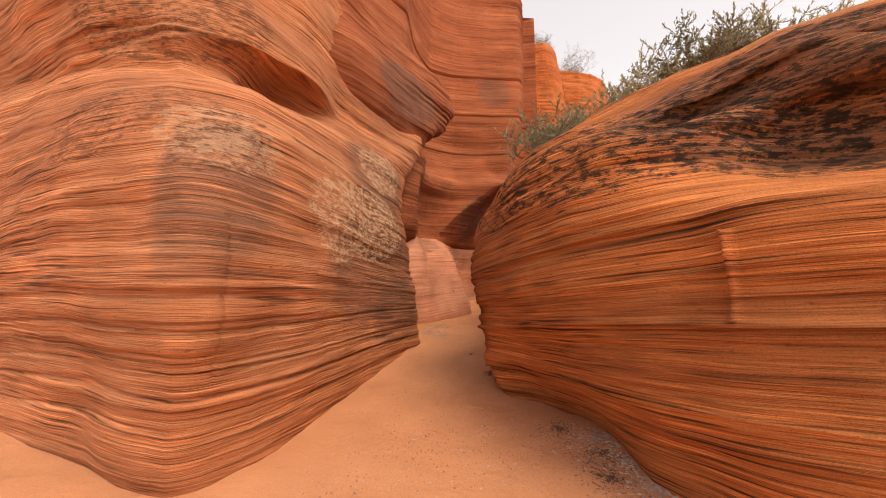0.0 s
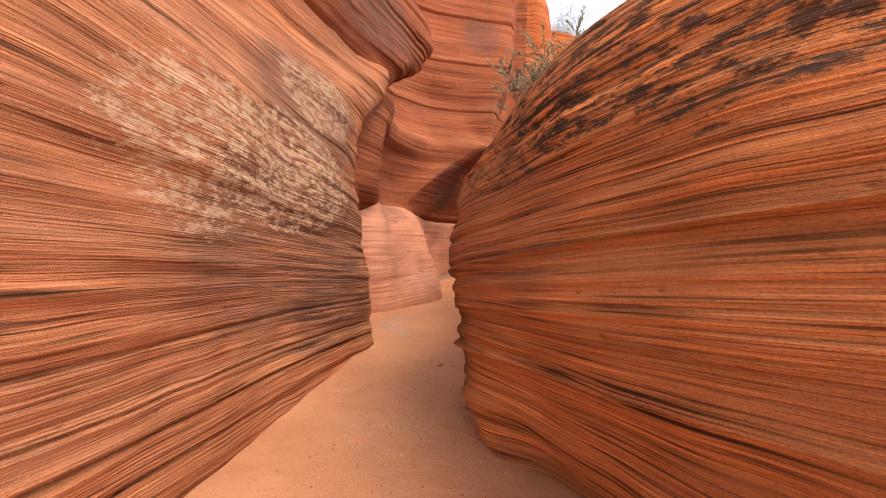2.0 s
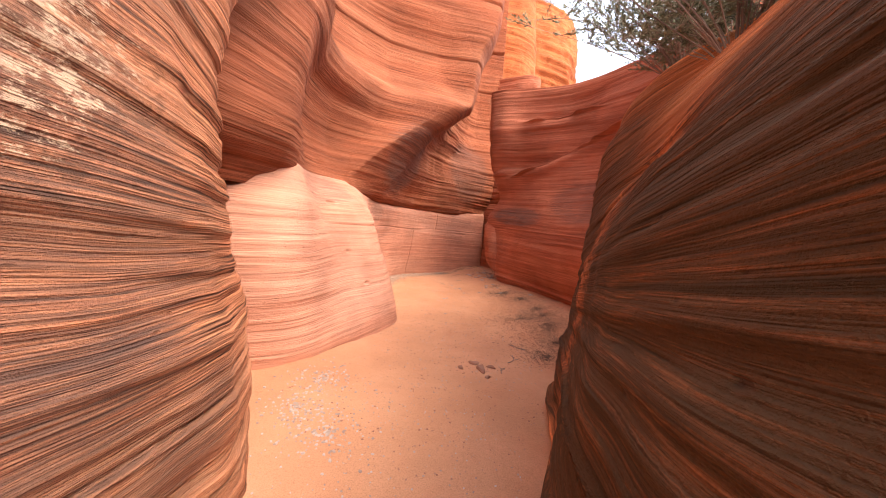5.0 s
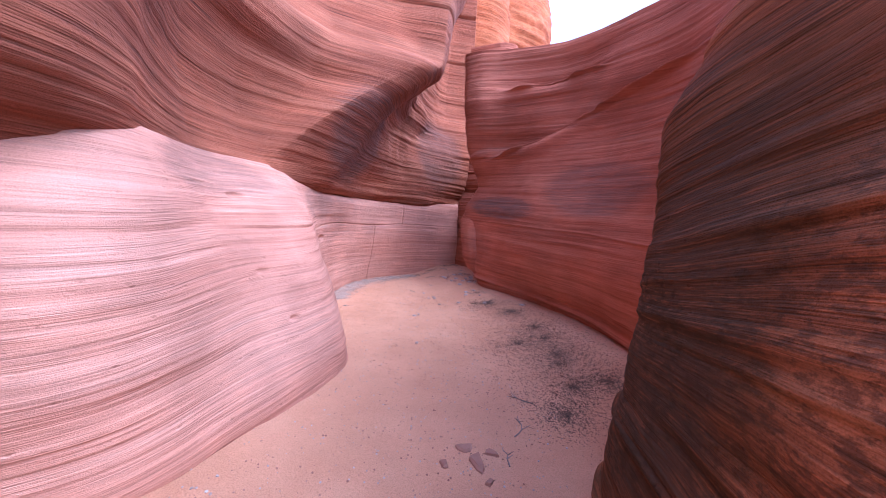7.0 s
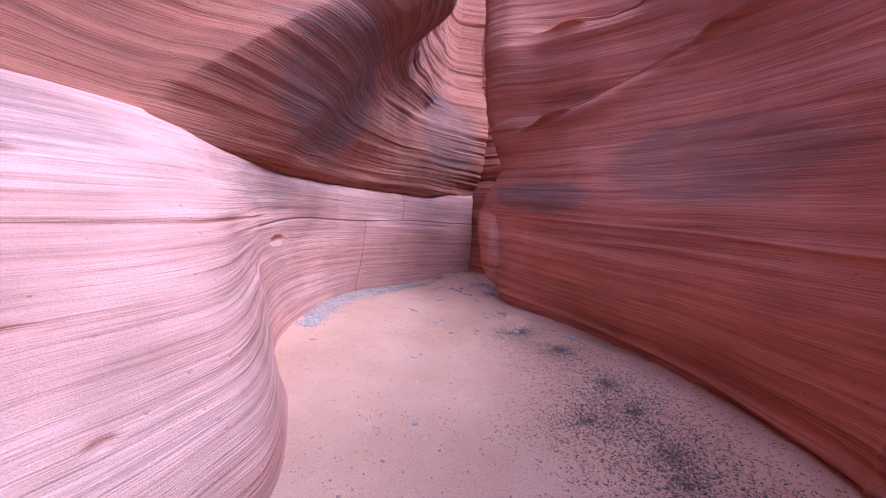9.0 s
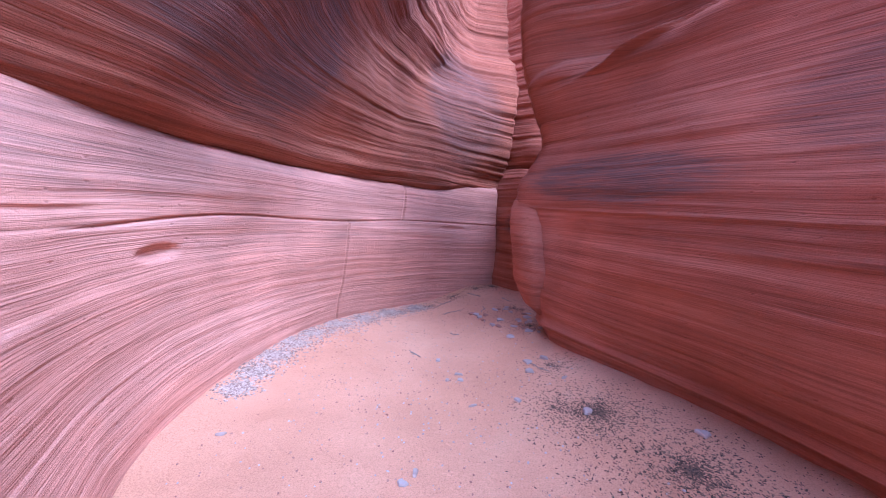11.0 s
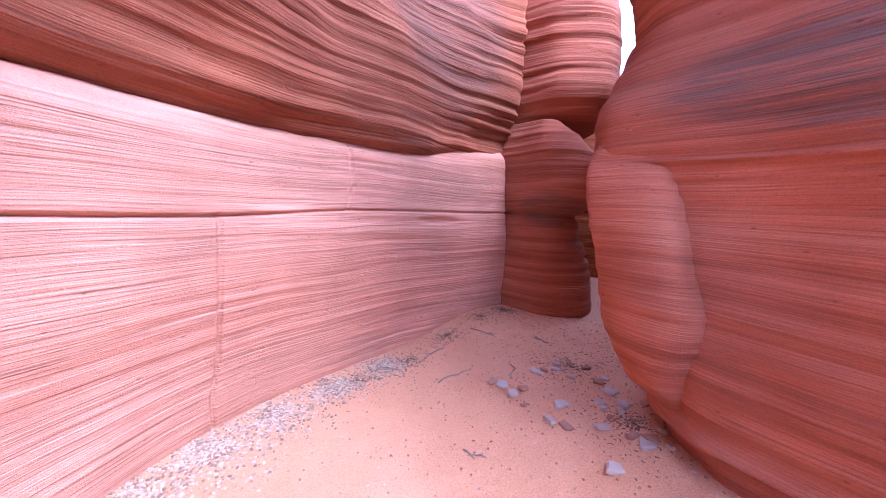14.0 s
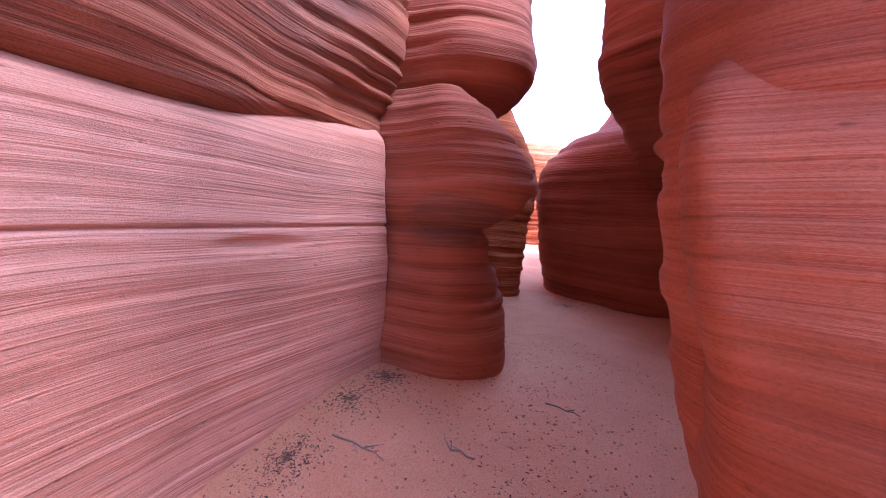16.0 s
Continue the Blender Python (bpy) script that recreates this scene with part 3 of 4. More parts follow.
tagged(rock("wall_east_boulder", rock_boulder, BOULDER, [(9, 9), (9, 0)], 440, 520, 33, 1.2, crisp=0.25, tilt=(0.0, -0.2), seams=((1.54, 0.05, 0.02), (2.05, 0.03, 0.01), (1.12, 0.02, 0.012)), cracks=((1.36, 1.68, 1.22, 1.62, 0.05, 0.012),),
             bold=((2.25, 7.5, 1.0, -0.5), (0.9, 5.5, 1.0, -0.3)), lips=((1.9, 2.2, 2.5, 0.9, 0.2, 0.35, 0.3, 0.0),)), "rounded orange banded sandstone boulder with blackened top", "rock wall", kind="structure")

EAST = (
    level(-0.3, 3.2, 7.4, 3.5, 8.1, 3.85, 8.9, 4.1, 9.8, 4.05, 10.8, 3.82, 11.6, 3.58, 12.2, 3.54, 12.5, 3.9, 12.95, 5.6, 13.05),
    level(0.3, 3.1, 7.4, 3.4, 8.1, 3.75, 8.9, 3.95, 9.8, 3.92, 10.8, 3.64, 11.7, 3.45, 12.25, 3.43, 12.55, 3.8, 12.95, 5.6, 13.05),
    level(0.8, 3.0, 7.4, 3.45, 8.3, 3.65, 9.1, 3.75, 9.9, 3.65, 10.8, 3.48, 11.8, 3.38, 12.3, 3.34, 12.78, 3.65, 13.11, 5.5, 13.2),
    level(1.3, 3.0, 7.4, 3.5, 8.4, 3.62, 9.3, 3.65, 10.0, 3.52, 10.9, 3.42, 11.8, 3.38, 12.4, 3.22, 13.0, 3.6, 13.21, 5.5, 13.25),
    level(1.8, 3.0, 7.4, 3.6, 8.5, 3.75, 9.3, 3.72, 10.0, 3.58, 10.9, 3.44, 11.8, 3.34, 12.4, 3.18, 13.06, 3.6, 13.24, 5.5, 13.3),
    level(2.3, 3.1, 7.4, 3.7, 8.5, 3.9, 9.3, 3.9, 10.1, 3.7, 11.0, 3.55, 12.0, 3.45, 12.6, 3.42, 13.06, 3.8, 13.33, 5.6, 13.35),
    level(3.0, 3.2, 7.4, 3.9, 8.5, 4.1, 9.3, 4.05, 10.2, 3.8, 11.2, 3.5, 12.1, 3.15, 12.6, 3.08, 13.04, 3.6, 13.33, 5.7, 13.4),
    level(3.8, 3.4, 7.4, 4.0, 8.5, 4.25, 9.4, 4.2, 10.3, 3.9, 11.3, 3.4, 12.1, 2.95, 12.5, 2.88, 12.9, 3.5, 13.25, 5.8, 13.5),
    level(4.7, 3.6, 7.4, 4.2, 8.5, 4.4, 9.5, 4.3, 10.4, 4.0, 11.4, 3.4, 12.1, 2.9, 12.5, 2.8, 12.9, 3.6, 13.3, 6, 13.6),
)
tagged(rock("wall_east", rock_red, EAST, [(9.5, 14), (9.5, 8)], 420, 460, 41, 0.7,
             seams=((6.24, 0.16, 0.03, -0.28, (3.9, 10.7, 1.6)), (4.57, 0.18, 0.03, -0.05, (4.0, 11.4, 0.8)), (1.56, 0.02, 0.012), (0.42, 0.05, 0.03)),
             lips=((3.9, 10.8, 3.24, 1.7, 0.2, 0.4, 0.0, -0.28), (4.0, 11.5, 4.02, 0.9, 0.2, 0.4, 0.0, -0.05), (3.4, 12.5, 2.9, 0.6, 0.1, 0.3, 0.0, -0.2)),
             cracks=((3.62, 8.55, 0.3, 2.6, 0.03, 0.014),)), "dark red smooth sandstone wall with an undercut foot", "rock wall", kind="structure")

PILLAR = (
    level(-0.3, 3.5, 15.7, 3.85, 15.0, 4.05, 14.6, 4.45, 14.5, 4.8, 14.9, 4.9, 15.8),
    level(0.6, 3.5, 15.7, 3.8, 15.0, 4.0, 14.55, 4.4, 14.45, 4.75, 14.85, 4.9, 15.8),
    level(1.15, 3.5, 15.7, 3.75, 15.0, 3.95, 14.65, 4.35, 14.6, 4.6, 14.95, 4.85, 15.8),
    level(1.35, 3.5, 15.7, 3.75, 15.0, 3.95, 14.6, 4.35, 14.55, 4.65, 14.95, 4.85, 15.8),
    level(1.6, 3.5, 15.7, 3.75, 14.98, 3.95, 14.45, 4.4, 14.3, 4.75, 14.8, 4.9, 15.8),
    level(1.95, 3.5, 15.7, 3.8, 15.0, 3.95, 14.55, 4.3, 14.45, 4.55, 14.85, 4.8, 15.8),
    level(2.25, 3.6, 15.7, 3.9, 15.1, 4.0, 14.8, 4.15, 14.75, 4.3, 14.95, 4.6, 15.8),
)
pillar = tagged(new("rock_pillar"), "red-brown sandstone pillar with a layered block on top", "rock pillar")
lower = rock("lower_block", rock_red, PILLAR, [(4.8, 17), (3.5, 17)], 140, 220, 55, 0.8, seams=((1.27, 0.07, 0.03),))
lower.parent = pillar
CAP = (
    level(2.15, 3.6, 15.9, 3.95, 15.4, 4.15, 15.1, 4.5, 15.0, 4.8, 15.3, 5.0, 16),
    level(2.45, 3.6, 15.8, 3.95, 15.2, 4.15, 14.8, 4.6, 14.6, 5.0, 15.0, 5.2, 16),
    level(3.2, 3.7, 15.8, 4.05, 15.3, 4.3, 15.0, 4.8, 14.85, 5.15, 15.2, 5.3, 16),
    level(4.2, 3.9, 16.0, 4.15, 15.5, 4.4, 15.2, 4.9, 15.1, 5.25, 15.4, 5.4, 16.2),
    level(6.5, 4.1, 16.4, 4.4, 16.0, 4.7, 15.7, 5.1, 15.6, 5.4, 16.0, 5.5, 16.6),
)
upper = rock("upper_block", rock_red, CAP, [(5.4, 18), (3.6, 18)], 140, 300, 61)
upper.parent = pillar

FAR_TOWER = (
    level(-0.3, 4.6, 17.0, 5.2, 16.9, 6.2, 17.6, 6.8, 18.4, 6.6, 19.6, 6.2, 21.0),
    level(1.2, 4.6, 17.0, 5.4, 16.8, 6.5, 17.4, 7.2, 18.2, 6.9, 19.5, 6.3, 21.0),
    level(2.6, 4.6, 17.0, 5.4, 17.0, 6.4, 17.6, 6.9, 18.4, 6.7, 19.6, 6.3, 21.0),
    level(6.0, 4.5, 17.4, 5.3, 17.4, 6.0, 17.9, 6.4, 18.6, 6.3, 19.8, 6.0, 21.0),
    level(9.5, 4.4, 17.8, 5.2, 17.8, 5.9, 18.3, 6.2, 19.0, 6.1, 20.0, 5.8, 21.0),
    level(12.5, 4.6, 18.6, 5.0, 18.5, 5.5, 18.9, 5.8, 19.5, 5.7, 20.2, 5.4, 21.0),
)
tagged(rock("wall_north_tower", rock_far, FAR_TOWER, [(4.5, 22), (3.2, 20)], 140, 260, 71, 1.6), "tall orange sandstone tower behind the slot", "rock wall", kind="structure")
EXIT_BOULDER = (
    level(-0.3, 14, 13.2, 9.5, 13.9, 7.6, 14.3, 7.3, 15.4, 7.8, 16.2, 9, 16.8, 13, 17),
    level(0.9, 14, 13.2, 9.0, 13.7, 7.4, 14.0, 7.05, 15.2, 7.3, 16.2, 9, 16.8, 13, 17),
    level(1.9, 14, 13.2, 9.0, 13.6, 7.3, 13.9, 6.9, 15.15, 7.1, 16.2, 9, 16.8, 13, 17),
    level(2.5, 14, 13.3, 9.2, 13.7, 7.4, 14.1, 7.0, 15.2, 7.5, 16.1, 9, 16.7, 13, 17),
    level(3.2, 14, 13.4, 9.6, 13.9, 8.2, 14.3, 7.9, 15.0, 8.3, 15.7, 9.4, 16.3, 13, 17),
    level(5.5, 14, 13.4, 10.0, 13.9, 8.6, 14.2, 8.3, 14.8, 8.7, 15.4, 9.6, 16.0, 13, 17),
)
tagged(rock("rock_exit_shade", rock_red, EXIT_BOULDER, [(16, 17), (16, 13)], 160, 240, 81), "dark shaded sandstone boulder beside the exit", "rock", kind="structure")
FAR_WALL = (
    level(-0.3, 6, 27, 9, 24.5, 12, 23.5, 15, 22, 18, 19, 20, 12),
    level(2.2, 6, 27, 9, 24.8, 12, 23.7, 15, 22, 18, 19, 20, 12),
    level(2.7, 6, 27.6, 9, 25.6, 12, 24.5, 15, 22.8, 18.8, 19.5, 21, 12),
    level(4.0, 6, 28, 9, 26, 12, 24.8, 15, 23.2, 19, 19.8, 21, 12),
    level(4.8, 6, 29, 9.5, 27, 12.6, 26, 16, 24, 20, 20.5, 22, 12),
)
tagged(rock("wall_far", rock_far, FAR_WALL, [(40, 12), (40, 40), (6, 40)], 120, 120, 91, 3.0), "sunlit orange sandstone cliff beyond the exit", "rock wall", kind="structure")

SLOPE = (
    level(-0.3, 6.0, 20.5, 7.0, 20.5, 8.5, 20.8, 10.0, 22.0, 10.5, 24),
    level(6.0, 5.8, 20.2, 7.0, 20.3, 8.5, 20.6, 10.0, 22.0, 10.5, 24),
    level(10.0, 5.6, 20.0, 7.0, 20.2, 8.6, 20.6, 10.0, 22.0, 10.5, 24),
    level(12.2, 5.6, 20.6, 7.0, 20.9, 8.6, 21.3, 9.8, 22.3, 10.3, 24),
)
tagged(rock("wall_north_slope", rock_far, SLOPE, [(10, 27), (5, 27)], 90, 160, 95, 3.0), "orange sandstone cliff beside the tower", "rock wall", kind="structure")

FOOT = (
    level(0.45, 3.8, 13.0, 3.5, 12.9, 3.45, 12.78, 3.48, 12.68, 3.8, 12.6),
    level(0.6, 3.8, 13.05, 3.34, 12.92, 3.27, 12.78, 3.31, 12.66, 3.7, 12.6),
    level(0.8, 3.7, 13.08, 3.27, 12.98, 3.17, 12.84, 3.24, 12.61, 3.6, 12.58),
    level(0.95, 3.7, 13.1, 3.24, 13.02, 3.14, 12.86, 3.23, 12.59, 3.6, 12.58),
    level(1.15, 3.7, 13.1, 3.21, 13.03, 3.12, 12.9, 3.21, 12.64, 3.6, 12.65),
    level(1.4, 3.7, 13.15, 3.17, 13.08, 3.11, 12.95, 3.21, 12.7, 3.6, 12.72),
    level(1.6, 3.7, 13.17, 3.18, 13.1, 3.16, 12.97, 3.27, 12.75, 3.6, 12.7),
    level(1.8, 3.75, 13.15, 3.3, 13.1, 3.27, 12.95, 3.38, 12.8, 3.7, 12.75),
)
tagged(rock("rock_rib", rock_red, FOOT, [(4.0, 12.5), (4.0, 12.9)], 90, 200, 97, 0.45), "smooth swollen sandstone rib at the foot of the wall", "rock", kind="structure")
EXIT_ROCK = (
    level(-0.2, 5.0, 17.2, 5.8, 16.4, 6.4, 16.0, 6.9, 16.3, 7.0, 17.2),
    level(1.2, 5.0, 17.2, 5.8, 16.3, 6.4, 15.9, 6.8, 16.2, 7.0, 17.2),
    level(1.9, 5.0, 17.2, 5.9, 16.4, 6.6, 15.95, 7.1, 16.3, 7.2, 17.2),
    level(2.7, 5.1, 17.3, 5.9, 16.6, 6.4, 16.2, 6.8, 16.5, 7.0, 17.3),
    level(3.6, 5.1, 17.5, 5.8, 16.9, 6.2, 16.6, 6.6, 16.9, 6.8, 17.4),
)
tagged(rock("rock_exit", rock_far, EXIT_ROCK, [(6.5, 18.5), (5.2, 18.5)], 90, 160, 101), "sunlit orange rock behind the pillar", "rock", kind="structure")
EXIT_BLOCK = (
    level(1.6, 8.8, 13.9, 7.6, 14.1, 7.5, 14.4, 7.7, 14.7, 8.8, 14.9),
    level(2.5, 8.5, 13.6, 6.4, 13.9, 6.1, 14.4, 6.5, 14.8, 8.5, 15.0),
    level(2.9, 8.5, 13.5, 6.0, 13.8, 5.7, 14.4, 6.2, 14.85, 8.5, 15.1),
    level(4.0, 8.5, 13.5, 6.0, 13.8, 5.65, 14.4, 6.2, 14.85, 8.5, 15.1),
    level(5.0, 8.5, 13.6, 6.2, 13.9, 5.9, 14.3, 6.3, 14.8, 8.5, 15.0),
)
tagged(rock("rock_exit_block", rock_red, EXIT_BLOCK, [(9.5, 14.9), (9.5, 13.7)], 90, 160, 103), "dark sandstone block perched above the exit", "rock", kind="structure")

# ---- loose things ----
def plain(name, low, high, rough=0.9, scale=12.0):
    """A dull surface that varies from piece to piece and over itself."""
    mat, nodes, links, bsdf = material(name)
    place = nodes.new("ShaderNodeTexCoord").outputs["Object"]
    spots = stretched(nodes, links, scale, 4, (1, 1, 1), place, 0.65)
    island = nodes.new("ShaderNodeNewGeometry").outputs["Random Per Island"]
    tone = ramp(nodes, [(0.25, low), (0.75, high)])
    links.new(mix(nodes, links, 0.6, spots.outputs[0], island), tone.inputs[0])
    links.new(tone.outputs[0], bsdf.inputs["Base Color"])
    bsdf.inputs["Roughness"].default_value = rough
    bump = nodes.new("ShaderNodeBump")
    bump.inputs["Strength"].default_value, bump.inputs["Distance"].default_value = 0.6, 0.01
    links.new(spots.outputs[0], bump.inputs["Height"])
    links.new(bump.outputs[0], bsdf.inputs["Normal"])
    return mat


pale_stone = plain("pale_stone", (0.34, 0.22, 0.17), (0.52, 0.40, 0.34))
red_stone = plain("red_stone", (0.26, 0.10, 0.06), (0.45, 0.22, 0.14))
grey_grit = plain("grey_grit", (0.22, 0.12, 0.08), (0.54, 0.38, 0.28))
bark = plain("bark", (0.035, 0.018, 0.01), (0.22, 0.11, 0.06))
wood = plain("wood", (0.16, 0.10, 0.075), (0.34, 0.25, 0.2), scale=30)
sage = plain("sage", (0.11, 0.12, 0.07), (0.31, 0.31, 0.2), scale=5)
sage_pale = plain("sage_pale", (0.22, 0.22, 0.12), (0.50, 0.48, 0.31), scale=5)


def height_at(x, y):
    return float(ground_height(np.array([x]), np.array([y]))[0])


def stone_mesh(name, size, flat, rng, mat):
    """An angular chip of rock with worn edges, lying on z = 0."""
    bm = bmesh.new()
    count = rng.randint(6, 9)
    angles = sorted(rng.uniform(0, math.tau) for _ in range(count))
    ring = [(math.cos(a) * size * rng.uniform(0.65, 1.0), math.sin(a) * size * rng.uniform(0.5, 0.8)) for a in angles]
    base = [bm.verts.new((x, y, -0.3 * flat)) for x, y in ring]
    mid = [bm.verts.new((x * 1.04, y * 1.04, 0.5 * flat)) for x, y in ring]
    lid = [bm.verts.new((x * rng.uniform(0.75, 0.9), y * rng.uniform(0.75, 0.9), flat * rng.uniform(0.8, 1.15))) for x, y in ring]
    for low, high in ((base, mid), (mid, lid)):
        for i in range(count):
            bm.faces.new((low[i], low[(i + 1) % count], high[(i + 1) % count], high[i]))
    bm.faces.new(lid)
    bm.faces.new(base[::-1])
    me = bpy.data.meshes.new(name)
    bm.to_mesh(me)
    bm.free()
    me.materials.append(mat)
    return me


def lay_stone(x, y, size, flat, seed, mat, label, group):
    rng = random.Random(seed)
    ob = new("stone", stone_mesh("stone", size, flat, rng, mat))
    ob.matrix_world = pose(x, y, height_at(x, y), rng.uniform(-5, 5), rng.uniform(-5, 5), rng.uniform(0, 360))
    return tagged(ob, label, "stone", group)


def chips(name, spots, count, size, flat, long, mat, label, seed, even=False):
    """Many small chips strewn in loose drifts round (x, y, radius), in one mesh."""
    rng = np.random.default_rng(seed)
    spots = np.array(spots)[rng.integers(0, len(spots), count)]
    a = rng.uniform(0, math.tau, count)
    r = spots[:, 2] * (np.sqrt(rng.random(count)) if even else np.abs(rng.normal(0, 0.6, count)))
    x, y = spots[:, 0] + np.cos(a) * r, spots[:, 1] + np.sin(a) * r
    z = ground_height(x, y)
    s = size * rng.uniform(0.35, 1.0, count) ** 1.6 * 1.5
    turn, lean = rng.uniform(0, math.tau, count), rng.uniform(-0.35, 0.35, count)
    k = 5
    corners = []
    for scale, top in ((1.0, -0.2), (0.8, 1.0)):
        for i in range(k):
            b = math.tau * i / k + rng.uniform(-0.35, 0.35, count)
            u, v = np.cos(b) * s * long * scale, np.sin(b) * s * scale
            corners.append(np.stack([x + u * np.cos(turn) - v * np.sin(turn), y + u * np.sin(turn) + v * np.cos(turn), z + s * flat * top + u * lean * 0.4], -1))
    verts = np.stack(corners, 1).reshape(-1, 3)
    faces = []
    for n in range(0, count * 2 * k, 2 * k):
        faces.append([n + k + i for i in range(k)])
        faces += [(n + i, n + (i + 1) % k, n + k + (i + 1) % k, n + k + i) for i in range(k)]
    me = bpy.data.meshes.new(name)
    me.from_pydata(verts.tolist(), [], faces)
    me.update()
    me.materials.append(mat)
    return tagged(new(name, me), label, name.replace("_", " "), kind="stuff")


def tube(bm, points, radii, sides=5):
    """A bent tapering stick through the points."""
    rings = []
    for i, p in enumerate(points):
        a, b = points[max(i - 1, 0)], points[min(i + 1, len(points) - 1)]
        way = (Vector(b) - Vector(a)).normalized()
        side = way.orthogonal().normalized()
        up = way.cross(side)
        rings.append([bm.verts.new(Vector(p) + radii[i] * (math.cos(math.tau * k / sides) * side + math.sin(math.tau * k / sides) * up)) for k in range(sides)])
    for low, high in zip(rings, rings[1:]):
        for k in range(sides):
            bm.faces.new((low[k], low[(k + 1) % sides], high[(k + 1) % sides], high[k]))
    bm.faces.new(rings[-1])
    bm.faces.new(rings[0][::-1])


def part(name, bm, mat, parent, label=""):
    me = bpy.data.meshes.new(name)
    bm.to_mesh(me)
    bm.free()
    me.materials.append(mat)
    ob = new(name, me)
    ob.parent = parent
    return tagged(ob, label)


def twig(x, y, length, seed, radius=0.005, label="dry grey twig lying on the sand"):
    rng = random.Random(seed)
    bm = bmesh.new()
    a = rng.uniform(0, math.tau)
    points = []
    for i in range(6):
        points.append((x + math.cos(a) * length * i / 5, y + math.sin(a) * length * i / 5, 0))
        a += rng.uniform(-0.25, 0.25)
    points = [(px, py, height_at(px, py) + radius * 0.8) for px, py, _ in points]
    tube(bm, points, [radius * (1 - 0.12 * i) for i in range(6)])
    for i in (2, 3):
        b = a + rng.choice((-1, 1)) * rng.uniform(0.5, 1.0)
        p = Vector(points[i])
        fork = [p + Vector((math.cos(b), math.sin(b), 0.12)) * length * 0.3 * k / 2 for k in range(3)]
        tube(bm, fork, [radius * 0.6, radius * 0.5, radius * 0.3], 4)
    me = bpy.data.meshes.new("twig")
    bm.to_mesh(me)
    bm.free()
    me.materials.append(wood)
    return tagged(new("twig", me), label, "twig", "twigs on the canyon floor")


def shrub(x, y, z, radius, height, seed, leaf_mat, leaves, label, droop=0.0, lean=(0.0, 0.0)):
    """A desert shrub: bare forked stems, and narrow leaves along their tips."""
    rng = random.Random(seed)
    thing = new("shrub")
    thing.matrix_world = pose(x, y, z)
    wood_bm = bmesh.new()
    tips = []
    for _ in range(40):
        a, out = rng.uniform(0, math.tau), radius * rng.uniform(0.35, 1.0)
        rise = height * rng.uniform(0.55, 1.0) * (1 - 0.35 * (out / radius) ** 2)
        end = Vector((math.cos(a) * out + lean[0] * radius, math.sin(a) * out + lean[1] * radius, rise - droop * out))
        bend = Vector((rng.uniform(-1, 1), rng.uniform(-1, 1), rng.uniform(0, 1))) * radius * 0.15
        line = [end * (k / 6) + bend * math.sin(math.pi * k / 6) + Vector((0, 0, -0.05 if k == 0 else 0)) for k in range(7)]
        tube(wood_bm, line, [0.006 * (1 - k / 8) for k in range(7)], 4)
        for k in range(2, 7):
            for _ in range(3):
                shoot = Vector((rng.uniform(-1, 1), rng.uniform(-1, 1), rng.uniform(0.0, 1.1))).normalized() * radius * rng.uniform(0.15, 0.38)
                tube(wood_bm, [line[k], line[k] + shoot * 0.5 + Vector((0, 0, 0.01)), line[k] + shoot], [0.0025, 0.002, 0.001], 3)
                tips.append((line[k], line[k] + shoot))
    part("woody_base", wood_bm, wood, thing, "grey woody base of thin twigs")
    verts, faces = [], []
    for i in range(leaves):
        a, b = tips[rng.randrange(len(tips))]
        p = a.lerp(b, rng.uniform(0.15, 1.08))
        way = ((b - a).normalized() + Vector((rng.uniform(-1, 1), rng.uniform(-1, 1), rng.uniform(-0.6, 1))) * 0.8).normalized()
        side = way.cross(Vector((rng.uniform(-1, 1), rng.uniform(-1, 1), rng.uniform(-1, 1)))).normalized()
        long, wide = rng.uniform(0.02, 0.06), rng.uniform(0.003, 0.007)
        n = len(verts)
        verts += [tuple(p), tuple(p + way * long * 0.5 + side * wide), tuple(p + way * long), tuple(p + way * long * 0.5 - side * wide)]
        faces.append((n, n + 1, n + 2, n + 3))
    me = bpy.data.meshes.new("foliage")
    me.from_pydata(verts, [], faces)
    me.update()
    me.materials.append(leaf_mat)
    crown = new("foliage", me)
    crown.parent = thing
    return tagged(thing, label, "shrub", "shrubs on the rim")


# shrubs along the rim
shrub(2.35, 6.3, 2.8, 1.0, 1.25, 1, sage, 26000, "grey-green desert shrub hanging over the rock rim", lean=(-0.35, 0.1))
shrub(2.0, 5.2, 2.8, 0.6, 0.7, 2, sage, 15000, "grey-green desert shrub hanging over the rock rim", lean=(-0.1, 0.3))
shrub(2.9, 5.3, 3.3, 0.8, 0.95, 3, sage_pale, 24000, "pale sage bush on the rock rim")
shrub(3.4, 4.9, 3.5, 0.8, 1.0, 4, sage, 24000, "dense grey-green bush on the rock rim")
shrub(4.2, 4.8, 3.6, 0.9, 1.0, 5, sage_pale, 24000, "pale sage bush on the rock rim")
shrub(2.9, 7.3, 3.1, 1.0, 1.4, 6, sage, 24000, "grey-green desert shrub hanging over the rock rim", lean=(-0.4, 0.3))
shrub(7.6, 21.4, 11.8, 1.3, 2.2, 7, sage, 6000, "grey-green shrub standing on the far cliff")
shrub(5.0, 19.2, 12.3, 0.8, 1.0, 8, sage, 5000, "grey-green shrub standing on the far tower")

